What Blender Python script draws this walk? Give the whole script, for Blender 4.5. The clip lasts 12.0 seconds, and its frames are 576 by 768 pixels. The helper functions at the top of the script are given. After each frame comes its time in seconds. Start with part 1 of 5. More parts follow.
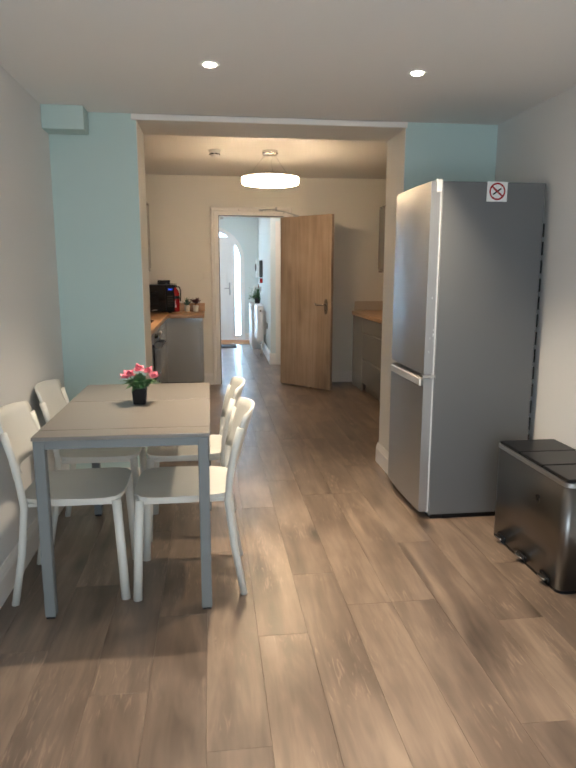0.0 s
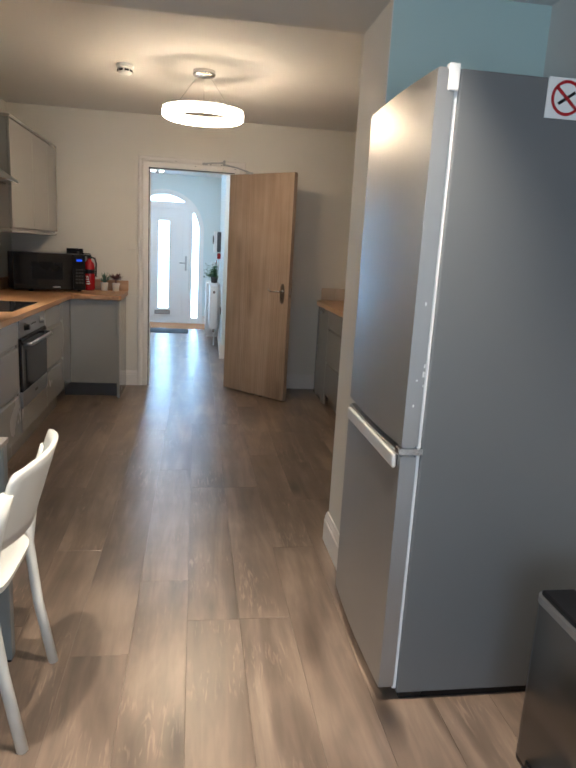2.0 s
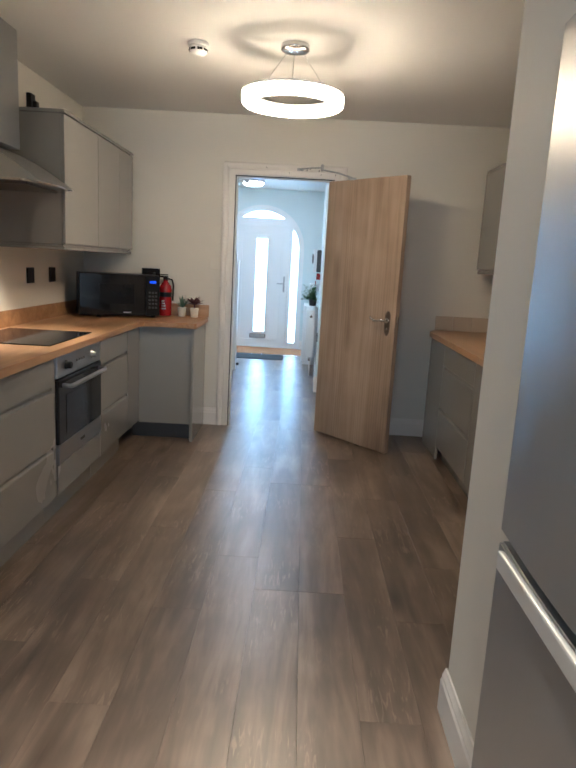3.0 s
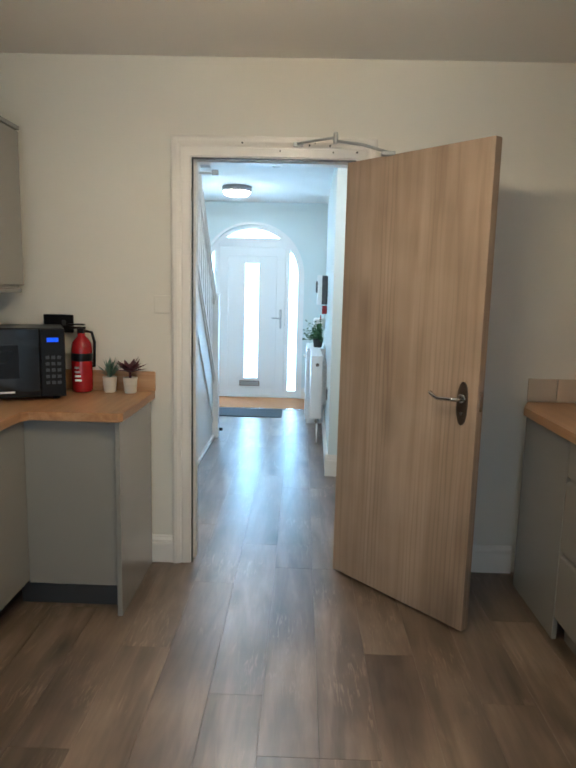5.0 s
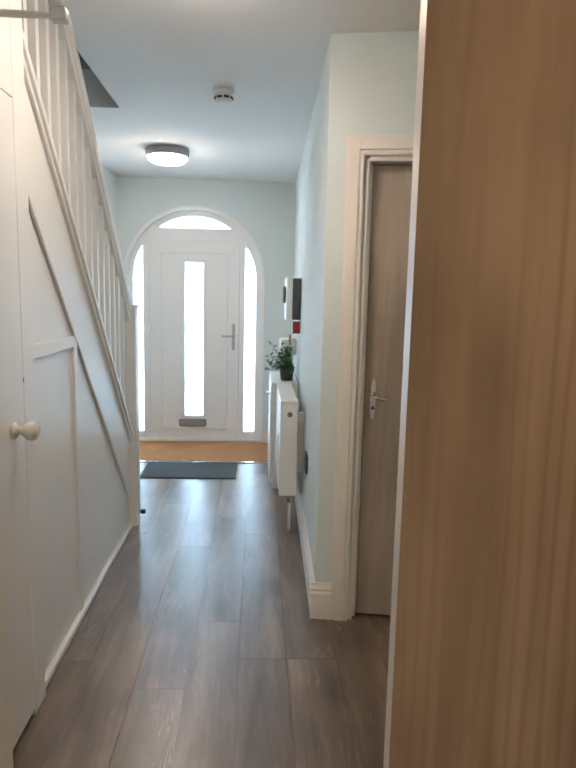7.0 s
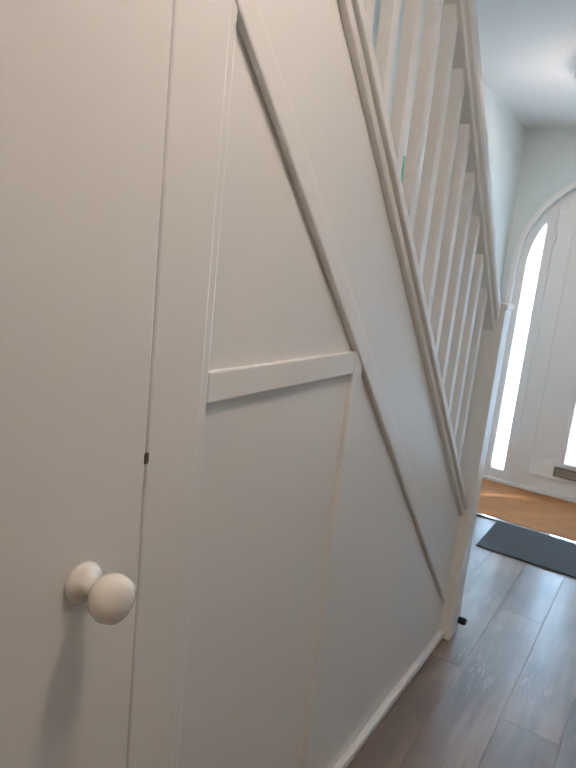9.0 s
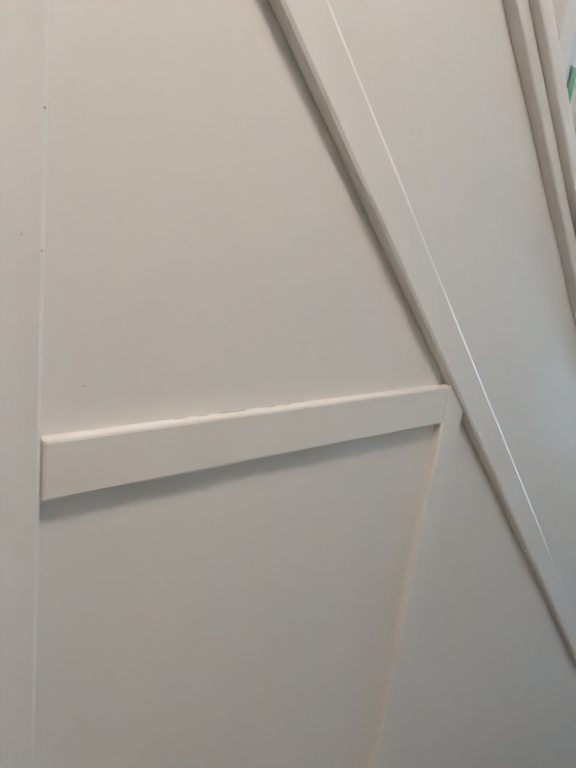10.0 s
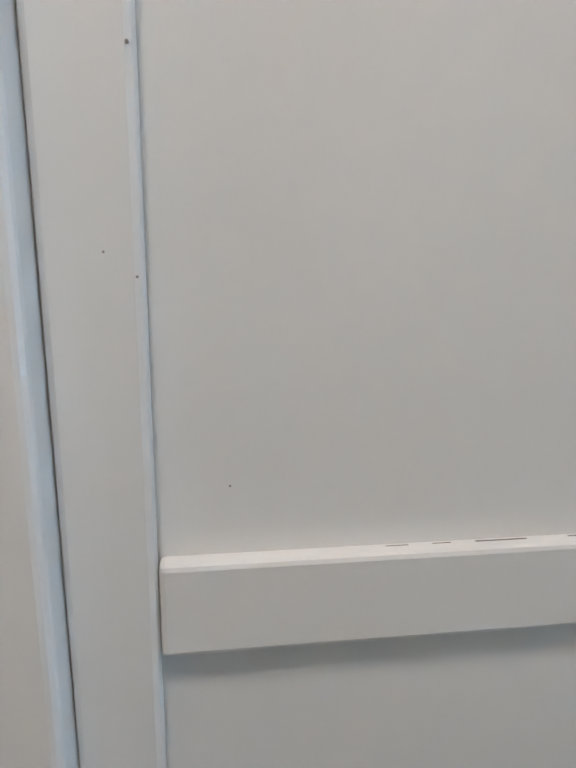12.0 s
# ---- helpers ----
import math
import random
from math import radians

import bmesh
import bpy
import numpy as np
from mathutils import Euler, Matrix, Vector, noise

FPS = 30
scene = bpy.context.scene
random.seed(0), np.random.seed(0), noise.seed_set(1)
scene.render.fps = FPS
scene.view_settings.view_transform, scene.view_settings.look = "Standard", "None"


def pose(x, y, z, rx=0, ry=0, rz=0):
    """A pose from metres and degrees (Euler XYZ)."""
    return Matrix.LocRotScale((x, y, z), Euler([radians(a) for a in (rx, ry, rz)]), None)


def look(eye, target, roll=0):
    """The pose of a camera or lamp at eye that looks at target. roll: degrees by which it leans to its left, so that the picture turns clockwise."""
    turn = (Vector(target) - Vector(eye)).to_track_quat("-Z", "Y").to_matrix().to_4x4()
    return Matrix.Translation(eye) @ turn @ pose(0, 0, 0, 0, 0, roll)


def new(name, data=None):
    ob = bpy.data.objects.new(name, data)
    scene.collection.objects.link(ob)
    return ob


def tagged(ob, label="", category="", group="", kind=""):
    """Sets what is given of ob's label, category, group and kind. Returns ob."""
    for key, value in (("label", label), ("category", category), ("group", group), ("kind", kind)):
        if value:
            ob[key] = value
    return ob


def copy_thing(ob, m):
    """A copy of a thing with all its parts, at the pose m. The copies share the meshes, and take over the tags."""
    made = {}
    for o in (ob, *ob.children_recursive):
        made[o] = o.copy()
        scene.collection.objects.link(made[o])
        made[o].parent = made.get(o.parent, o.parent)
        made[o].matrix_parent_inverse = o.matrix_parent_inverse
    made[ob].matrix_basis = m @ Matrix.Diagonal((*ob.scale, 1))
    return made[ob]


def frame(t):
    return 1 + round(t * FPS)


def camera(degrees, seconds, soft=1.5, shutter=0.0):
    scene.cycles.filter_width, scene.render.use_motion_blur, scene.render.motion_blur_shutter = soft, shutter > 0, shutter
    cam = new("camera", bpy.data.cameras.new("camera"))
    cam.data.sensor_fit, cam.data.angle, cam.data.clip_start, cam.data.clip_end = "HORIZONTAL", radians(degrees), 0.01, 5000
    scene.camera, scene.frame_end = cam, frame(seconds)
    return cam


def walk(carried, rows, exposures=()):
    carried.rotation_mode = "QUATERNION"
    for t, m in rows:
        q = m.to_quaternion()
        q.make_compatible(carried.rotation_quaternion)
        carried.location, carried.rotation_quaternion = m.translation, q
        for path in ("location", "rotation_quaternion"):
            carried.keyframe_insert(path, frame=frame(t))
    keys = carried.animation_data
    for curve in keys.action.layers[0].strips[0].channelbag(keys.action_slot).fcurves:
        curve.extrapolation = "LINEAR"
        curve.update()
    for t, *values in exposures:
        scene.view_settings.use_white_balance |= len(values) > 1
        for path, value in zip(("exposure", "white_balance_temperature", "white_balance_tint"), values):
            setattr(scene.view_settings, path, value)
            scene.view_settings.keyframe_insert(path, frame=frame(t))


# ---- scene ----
cam = camera(49.8, 12.0, soft=2.3)
PATH = [
    (0, (0.376, -0.389, 1.353), (0.615, 1.564, 0.997), 0.1),
    (0.5, (0.435, -0.006, 1.336), (0.645, 1.948, 0.964), 2.1),
    (1, (0.508, 0.367, 1.341), (0.772, 2.311, 0.953), 3.9),
    (1.5, (0.729, 0.749, 1.329), (1.076, 2.675, 0.922), 4.1),
    (2, (0.907, 1.159, 1.34), (1.209, 3.091, 0.919), 3.2),
    (2.5, (1.021, 1.613, 1.344), (1.227, 3.56, 0.934), 2.5),
    (3, (1.039, 2.111, 1.346), (1.009, 4.074, 0.966), 3.1),
    (3.2, (1.007, 2.296, 1.325), (0.93, 4.262, 0.966), 3.3),
    (4.8, (0.991, 3.916, 1.38), (0.945, 5.892, 1.075), 1.6),
    (5, (1.005, 4.106, 1.4), (0.967, 6.083, 1.098), 1.4),
    (5.5, (0.913, 4.633, 1.405), (0.871, 6.609, 1.098), 1.1),
    (6, (0.923, 5.12, 1.414), (0.917, 7.099, 1.123), 1.2),
    (6.5, (0.914, 5.612, 1.414), (0.956, 7.592, 1.132), 1.6),
    (7, (0.953, 6.098, 1.424), (1.058, 8.075, 1.142), 1.3),
    (7.5, (0.921, 6.532, 1.434), (0.69, 8.503, 1.189), 3.0),
    (7.7, (0.889, 6.666, 1.422), (0.521, 8.617, 1.18), 3.7),
    (9.3, (0.766, 7.669, 1.414), (-0.413, 9.229, 0.993), 5.8),
    (9.5, (0.738, 7.795, 1.408), (-0.537, 9.271, 0.962), 5.8),
    (10, (0.627, 8.051, 1.419), (-0.809, 9.343, 0.9), 7.3),
    (10.2, (0.6, 8.114, 1.405), (-0.919, 9.321, 0.919), 5.2),
    (10.5, (0.558, 8.19, 1.416), (-1.099, 9.17, 0.873), 5.0),
    (10.8, (0.555, 8.198, 1.401), (-1.211, 8.984, 0.889), 6.0),
    (11.1, (0.566, 8.293, 1.384), (-1.362, 8.577, 0.933), 3.4),
    (11.4, (0.550, 8.279, 1.435), (-1.388, 8.400, 0.955), 4.3),
    (11.7, (0.513, 8.277, 1.408), (-1.432, 8.339, 0.948), 2.7),
    (12, (0.47, 8.225, 1.399), (-1.448, 8.497, 0.9), 0.9),
]
PATH_EXPOSURE = [(0.0, 0.02, 6200, 9), (2.5, -0.02, 5300, 7), (3.2, 0.16, 5150, 5), (5.0, 0.20, 5200, 0), (5.5, 0.26, 5750, 3), (6.5, -0.08, 6700, 9), (7.5, -0.38, 6550, 11), (9.5, -0.48, 6550, 15), (10.0, -0.22, 6300, 11), (10.5, -0.20, 5950, 8), (12.0, -0.33, 5800, 9)]
walk(cam, [(t, look(eye, target, roll)) for t, eye, target, roll in PATH], PATH_EXPOSURE)

# ---- daylight ----
world = bpy.data.worlds.new("sky")
scene.world = world
world.use_nodes = True
sky = world.node_tree.nodes.new("ShaderNodeTexSky")
sky.sky_type, sky.sun_disc = "NISHITA", False
sky.sun_elevation, sky.sun_rotation = radians(39), radians(51)
back = world.node_tree.nodes["Background"]
back.inputs[1].default_value = 0.12
world.node_tree.links.new(sky.outputs[0], back.inputs[0])

sun_lamp = bpy.data.lights.new("sun", "SUN")
sun_lamp.energy, sun_lamp.angle, sun_lamp.color = 5.0, radians(0.5), (1.0, 0.95, 0.86)
sun = new("sun", sun_lamp)
sun.matrix_world = look((6.5, 16.6, 6.5), (0.3, 11.6, 0.0))


def area_lamp(name, eye, target, width, height, power, colour):
    lamp = bpy.data.lights.new(name, "AREA")
    lamp.shape, lamp.size, lamp.size_y, lamp.energy, lamp.color = "RECTANGLE", width, height, power, colour
    ob = new(name, lamp)
    ob.matrix_world = look(eye, target)
    return ob


DAY = (0.80, 0.92, 1.0)
DOOR_DAY = (0.50, 0.76, 1.0)
# sky light in the panes of the front door
area_lamp("door_glass_daylight", (0.366, 12.12, 0.98), (0.366, 0.0, 0.98), 0.20, 1.46, 14, DOOR_DAY)
area_lamp("side_glass_daylight", (0.90, 12.12, 0.95), (0.90, 0.0, 0.95), 0.13, 1.8, 10.5, DOOR_DAY)
area_lamp("side_glass_daylight", (-0.165, 12.12, 0.95), (-0.165, 0.0, 0.95), 0.13, 1.8, 10.5, DOOR_DAY)
area_lamp("fan_glass_daylight", (0.38, 12.12, 2.08), (0.38, 0.0, 1.6), 0.66, 0.12, 5.5, DOOR_DAY)
# sky light in the garden door behind the start of the walk
area_lamp("garden_door_daylight", (0.75, -1.86, 1.1), (0.75, 3.0, 1.0), 1.9, 1.9, 54, DAY)


# ---- materials ----
def material(name):
    m = bpy.data.materials.new(name)
    m.use_nodes = True
    n = m.node_tree.nodes
    return m, n, m.node_tree.links, n["Principled BSDF"]


def surf(name, colour, rough=0.5, metal=0.0, vary=0.06, scale=2.0, grain=120.0, bump=0.02, coat=0.0, spread=0.08, stretch=(1, 1, 1)):
    """A plain surface with stains at a large scale and grain at a small one."""
    m, n, link, b = material(name)
    place = n.new("ShaderNodeNewGeometry")
    mapping = n.new("ShaderNodeMapping")
    mapping.inputs["Scale"].default_value = stretch
    link.new(place.outputs["Position"], mapping.inputs["Vector"])
    big, fine = n.new("ShaderNodeTexNoise"), n.new("ShaderNodeTexNoise")
    big.inputs["Scale"].default_value, big.inputs["Detail"].default_value = scale, 5
    fine.inputs["Scale"].default_value, fine.inputs["Detail"].default_value = grain, 3
    for tex in (big, fine):
        link.new(mapping.outputs[0], tex.inputs["Vector"])
    mix = n.new("ShaderNodeMix")
    mix.data_type = "RGBA"
    mix.inputs[6].default_value = (*[c * (1 - vary) for c in colour], 1)
    mix.inputs[7].default_value = (*[min(1, c * (1 + vary)) for c in colour], 1)
    add = n.new("ShaderNodeMath")
    add.operation = "MULTIPLY_ADD"
    add.inputs[1].default_value, add.inputs[2].default_value = 0.3, 0.0
    link.new(fine.outputs[0], add.inputs[0])
    both = n.new("ShaderNodeMath")
    both.operation = "MULTIPLY_ADD"
    both.inputs[1].default_value = 0.7
    link.new(big.outputs[0], both.inputs[0])
    link.new(add.outputs[0], both.inputs[2])
    link.new(both.outputs[0], mix.inputs[0])
    link.new(mix.outputs[2], b.inputs["Base Color"])
    rr = n.new("ShaderNodeMapRange")
    rr.inputs[3].default_value, rr.inputs[4].default_value = max(0.02, rough - spread), min(1, rough + spread)
    link.new(big.outputs[0], rr.inputs[0])
    link.new(rr.outputs[0], b.inputs["Roughness"])
    b.inputs["Metallic"].default_value = metal
    b.inputs["Coat Weight"].default_value = coat
    if bump:
        bp = n.new("ShaderNodeBump")
        bp.inputs["Strength"].default_value, bp.inputs["Distance"].default_value = bump, 0.01
        link.new(both.outputs[0], bp.inputs["Height"])
        link.new(bp.outputs[0], b.inputs["Normal"])
    return m


def wood(name, dark, mid, light, rough=0.35, along="Y", fine=1.0, knots=0.0, vary=0.25, bump=0.12, flecks=0.0, rings=0.0, grain=None):
    """Wood grain that runs along one axis of the object; each object gets its own stretch of it."""
    m, n, link, b = material(name)
    co, info = n.new("ShaderNodeTexCoord"), n.new("ShaderNodeObjectInfo")
    shift = n.new("ShaderNodeVectorMath")
    shift.operation = "MULTIPLY_ADD"
    shift.inputs[1].default_value = (0, 0, 0)
    mul = n.new("ShaderNodeMath")
    mul.operation = "MULTIPLY"
    mul.inputs[1].default_value = 53.0
    link.new(info.outputs["Random"], mul.inputs[0])
    comb = n.new("ShaderNodeCombineXYZ")
    for i in range(3):
        link.new(mul.outputs[0], comb.inputs[i])
    link.new(co.outputs["Object"], shift.inputs[0])
    link.new(comb.outputs[0], shift.inputs[2])
    shift.inputs[1].default_value = (1, 1, 1)
    mapping = n.new("ShaderNodeMapping")
    s = {"X": (0.9, 14, 14), "Y": (14, 0.9, 14), "Z": (14, 14, 0.9)}[along]
    mapping.inputs["Scale"].default_value = grain or [c * fine for c in s]
    link.new(shift.outputs[0], mapping.inputs["Vector"])
    broad, streak, soft = (n.new("ShaderNodeTexNoise") for _ in range(3))
    broad.inputs["Scale"].default_value, broad.inputs["Detail"].default_value, broad.inputs["Distortion"].default_value = 0.8, 4, 1.6
    streak.inputs["Scale"].default_value, streak.inputs["Detail"].default_value, streak.inputs["Distortion"].default_value = 5.0, 6, 0.6
    soft.inputs["Scale"].default_value, soft.inputs["Detail"].default_value = 2.2, 3
    link.new(mapping.outputs[0], broad.inputs["Vector"])
    link.new(mapping.outputs[0], streak.inputs["Vector"])
    link.new(shift.outputs[0], soft.inputs["Vector"])
    a = n.new("ShaderNodeMath")
    a.operation = "MULTIPLY_ADD"
    a.inputs[1].default_value = 0.45
    link.new(broad.outputs[0], a.inputs[0])
    c = n.new("ShaderNodeMath")
    c.operation = "MULTIPLY_ADD"
    c.inputs[1].default_value, c.inputs[2].default_value = (0.14, 0.055) if grain else (0.25, 0.0)
    link.new(streak.outputs[0], c.inputs[0])
    link.new(c.outputs[0], a.inputs[2])
    d = n.new("ShaderNodeMath")
    d.operation = "MULTIPLY_ADD"
    d.inputs[1].default_value = 0.30
    link.new(soft.outputs[0], d.inputs[0])
    link.new(a.outputs[0], d.inputs[2])
    ramp = n.new("ShaderNodeValToRGB")
    e = ramp.color_ramp.elements
    e[0].position, e[0].color = 0.36, (*dark, 1)
    e[1].position, e[1].color = 0.64, (*light, 1)
    k = e.new(0.5)
    k.color = (*mid, 1)
    link.new(d.outputs[0], ramp.inputs[0])
    out = ramp.outputs[0]
    if knots:
        vor = n.new("ShaderNodeTexVoronoi")
        vor.inputs["Scale"].default_value = 1.0
        mk = n.new("ShaderNodeMapping")
        mk.inputs["Scale"].default_value = {"X": (1.1, 3.2, 1), "Y": (3.2, 1.1, 1), "Z": (3.2, 3.2, 1.1)}[along]
        link.new(shift.outputs[0], mk.inputs["Vector"])
        link.new(mk.outputs[0], vor.inputs["Vector"])
        r2 = n.new("ShaderNodeMapRange")
        r2.inputs[1].default_value, r2.inputs[2].default_value = 0.03, 0.17
        r2.inputs[3].default_value, r2.inputs[4].default_value = knots, 0.0
        link.new(vor.outputs["Distance"], r2.inputs[0])
        dk = n.new("ShaderNodeMix")
        dk.data_type = "RGBA"
        dk.inputs[7].default_value = (*[v * 0.45 for v in dark], 1)
        link.new(r2.outputs[0], dk.inputs[0])
        link.new(out, dk.inputs[6])
        out = dk.outputs[2]
    if flecks:
        mf, sp, band = n.new("ShaderNodeMapping"), n.new("ShaderNodeTexNoise"), n.new("ShaderNodeTexNoise")
        mf.inputs["Scale"].default_value = {"X": (9, 70, 9), "Y": (70, 9, 9), "Z": (70, 9, 9)}[along]
        sp.inputs["Scale"].default_value, sp.inputs["Detail"].default_value, sp.inputs["Distortion"].default_value = 1.0, 3, 1.2
        band.inputs["Scale"].default_value, band.inputs["Detail"].default_value = 2.6, 2
        link.new(shift.outputs[0], mf.inputs["Vector"])
        link.new(mf.outputs[0], sp.inputs["Vector"])
        link.new(shift.outputs[0], band.inputs["Vector"])
        r4, r5, both = n.new("ShaderNodeMapRange"), n.new("ShaderNodeMapRange"), n.new("ShaderNodeMath")
        r4.inputs[1].default_value, r4.inputs[2].default_value, r4.inputs[4].default_value = 0.55, 0.68, flecks
        r5.inputs[1].default_value, r5.inputs[2].default_value = 0.50, 0.62
        link.new(sp.outputs[0], r4.inputs[0])
        link.new(band.outputs[0], r5.inputs[0])
        both.operation = "MULTIPLY"
        link.new(r4.outputs[0], both.inputs[0])
        link.new(r5.outputs[0], both.inputs[1])
        lift = n.new("ShaderNodeMix")
        lift.data_type = "RGBA"
        lift.inputs[7].default_value = (*[min(1, v * 1.55) for v in light], 1)
        link.new(both.outputs[0], lift.inputs[0])
        link.new(out, lift.inputs[6])
        out = lift.outputs[2]
    if rings:
        # cathedral figure: growth rings cut by the face, with a soft mask so that it comes and goes
        mr, wave, gate, r6, r7, amount = n.new("ShaderNodeMapping"), n.new("ShaderNodeTexWave"), n.new("ShaderNodeTexNoise"), n.new("ShaderNodeMapRange"), n.new("ShaderNodeMapRange"), n.new("ShaderNodeMath")
        mr.inputs["Scale"].default_value = {"X": (0.5, 6, 6), "Y": (6, 0.5, 6), "Z": (6, 6, 0.5)}[along]
        wave.wave_type, wave.rings_direction = "RINGS", along
        wave.inputs["Scale"].default_value, wave.inputs["Distortion"].default_value = 3.2, 5.0
        wave.inputs["Detail"].default_value, wave.inputs["Detail Scale"].default_value = 3, 0.9
        gate.inputs["Scale"].default_value = 1.1
        link.new(shift.outputs[0], mr.inputs["Vector"])
        link.new(mr.outputs[0], wave.inputs["Vector"])
        link.new(mr.outputs[0], gate.inputs["Vector"])
        r6.inputs[1].default_value, r6.inputs[2].default_value = 0.55, 1.0
        r7.inputs[1].default_value, r7.inputs[2].default_value, r7.inputs[4].default_value = 0.42, 0.62, rings
        link.new(wave.outputs["Fac"], r6.inputs[0])
        link.new(gate.outputs[0], r7.inputs[0])
        amount.operation = "MULTIPLY"
        link.new(r6.outputs[0], amount.inputs[0])
        link.new(r7.outputs[0], amount.inputs[1])
        fig = n.new("ShaderNodeMix")
        fig.data_type = "RGBA"
        fig.inputs[7].default_value = (*[v * 0.8 for v in dark], 1)
        link.new(amount.outputs[0], fig.inputs[0])
        link.new(out, fig.inputs[6])
        out = fig.outputs[2]
    hue = n.new("ShaderNodeHueSaturation")
    r3 = n.new("ShaderNodeMapRange")
    r3.inputs[3].default_value, r3.inputs[4].default_value = 1 - vary, 1 + vary
    link.new(info.outputs["Random"], r3.inputs[0])
    link.new(r3.outputs[0], hue.inputs["Value"])
    link.new(out, hue.inputs["Color"])
    link.new(hue.outputs[0], b.inputs["Base Color"])
    rr = n.new("ShaderNodeMapRange")
    rr.inputs[3].default_value, rr.inputs[4].default_value = rough - 0.07, rough + 0.1
    link.new(d.outputs[0], rr.inputs[0])
    link.new(rr.outputs[0], b.inputs["Roughness"])
    bp = n.new("ShaderNodeBump")
    bp.inputs["Strength"].default_value, bp.inputs["Distance"].default_value = bump, 0.004
    link.new(d.outputs[0], bp.inputs["Height"])
    link.new(bp.outputs[0], b.inputs["Normal"])
    return m


def glow(name, colour, strength):
    m, n, link, b = material(name)
    b.inputs["Base Color"].default_value = (0.9, 0.9, 0.88, 1)
    b.inputs["Emission Color"].default_value = (*colour, 1)
    b.inputs["Emission Strength"].default_value = strength
    return m


def clear(name, colour=(1, 1, 1), rough=0.0):
    m, n, link, b = material(name)
    b.inputs["Base Color"].default_value = (*colour, 1)
    b.inputs["Transmission Weight"].default_value = 1.0
    b.inputs["Roughness"].default_value = rough
    b.inputs["IOR"].default_value = 1.45
    return m


def dull(m, level):
    m.node_tree.nodes["Principled BSDF"].inputs["Specular IOR Level"].default_value = level
    return m


WHITE_WALL = surf("white_wall_paint", (0.72, 0.71, 0.69), 0.75, vary=0.03, scale=1.5, grain=260, bump=0.03)
MINT_WALL = surf("pale_aqua_wall_paint", (0.50, 0.62, 0.59), 0.72, vary=0.03, scale=1.5, grain=260, bump=0.03)
CREAM_WALL = surf("cream_wall_paint", (0.72, 0.69, 0.62), 0.72, vary=0.03, scale=1.4, grain=260, bump=0.03)
HALL_WALL = surf("pale_blue_wall_paint", (0.66, 0.74, 0.75), 0.7, vary=0.03, scale=1.5, grain=260, bump=0.03)
CEILING = surf("ceiling_paint", (0.78, 0.77, 0.75), 0.85, vary=0.02, scale=1.2, grain=240, bump=0.03)
GLOSS_WHITE = surf("white_gloss_woodwork", (0.76, 0.755, 0.74), 0.32, vary=0.04, scale=3, grain=60, bump=0.05, stretch=(1, 1, 0.35))
TRIM_WHITE = surf("white_satin_trim", (0.78, 0.745, 0.70), 0.36, vary=0.04, scale=4, grain=90, bump=0.03)
PVC = surf("white_plastic_door", (0.80, 0.81, 0.81), 0.3, vary=0.015, scale=3, bump=0.0)
GREY_UNIT = surf("grey_gloss_unit", (0.27, 0.26, 0.24), 0.24, vary=0.03, scale=2, grain=200, bump=0.006, coat=0.6)
GREY_DARK = surf("dark_grey_plinth", (0.07, 0.068, 0.066), 0.5, vary=0.1)
WORKTOP = wood("oak_worktop", (0.30, 0.155, 0.07), (0.42, 0.235, 0.115), (0.52, 0.32, 0.17), 0.3, "Y", 0.9, vary=0.05, bump=0.03)
WORKTOP_X = wood("oak_upstand", (0.30, 0.155, 0.07), (0.42, 0.235, 0.115), (0.52, 0.32, 0.17), 0.35, "X", 0.9, vary=0.05, bump=0.03)
PLANK = wood("grey_oak_plank", (0.060, 0.041, 0.029), (0.150, 0.107, 0.078), (0.285, 0.208, 0.152), 0.31, "Y", 1.0, knots=0.9, vary=0.08, bump=0.012, flecks=0.38, grain=(7.5, 0.95, 7.5))
OAK = wood("oak_veneer", (0.212, 0.146, 0.101), (0.350, 0.258, 0.187), (0.460, 0.350, 0.264), 0.38, "Z", 0.34, knots=0.35, vary=0.04, bump=0.08, rings=0.35)
STEEL = surf("brushed_steel", (0.42, 0.43, 0.44), 0.32, 0.9, vary=0.05, scale=3, grain=300, bump=0.01, stretch=(1, 1, 0.05))
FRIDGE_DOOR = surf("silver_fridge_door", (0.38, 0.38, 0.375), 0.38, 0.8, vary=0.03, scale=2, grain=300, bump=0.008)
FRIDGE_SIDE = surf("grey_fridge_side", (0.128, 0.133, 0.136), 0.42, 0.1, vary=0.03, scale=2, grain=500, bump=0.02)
ALUMINIUM = surf("satin_aluminium", (0.74, 0.73, 0.70), 0.34, 0.6, vary=0.03, bump=0.0)
CHROME = surf("chrome", (0.62, 0.61, 0.60), 0.16, 1.0, vary=0.03, bump=0.0)
BRONZE = surf("dull_bronze_plate", (0.16, 0.13, 0.11), 0.35, 0.9, vary=0.1, bump=0.0)
BLACK = surf("black_plastic", (0.006, 0.006, 0.007), 0.3, vary=0.1, bump=0.01)
BLACK_GLASS = surf("black_glass", (0.010, 0.010, 0.012), 0.06, vary=0.02, bump=0.0, spread=0.02)
BLACK_METAL = surf("dark_bin_steel", (0.19, 0.18, 0.17), 0.28, 1.0, vary=0.06, bump=0.0, spread=0.03)
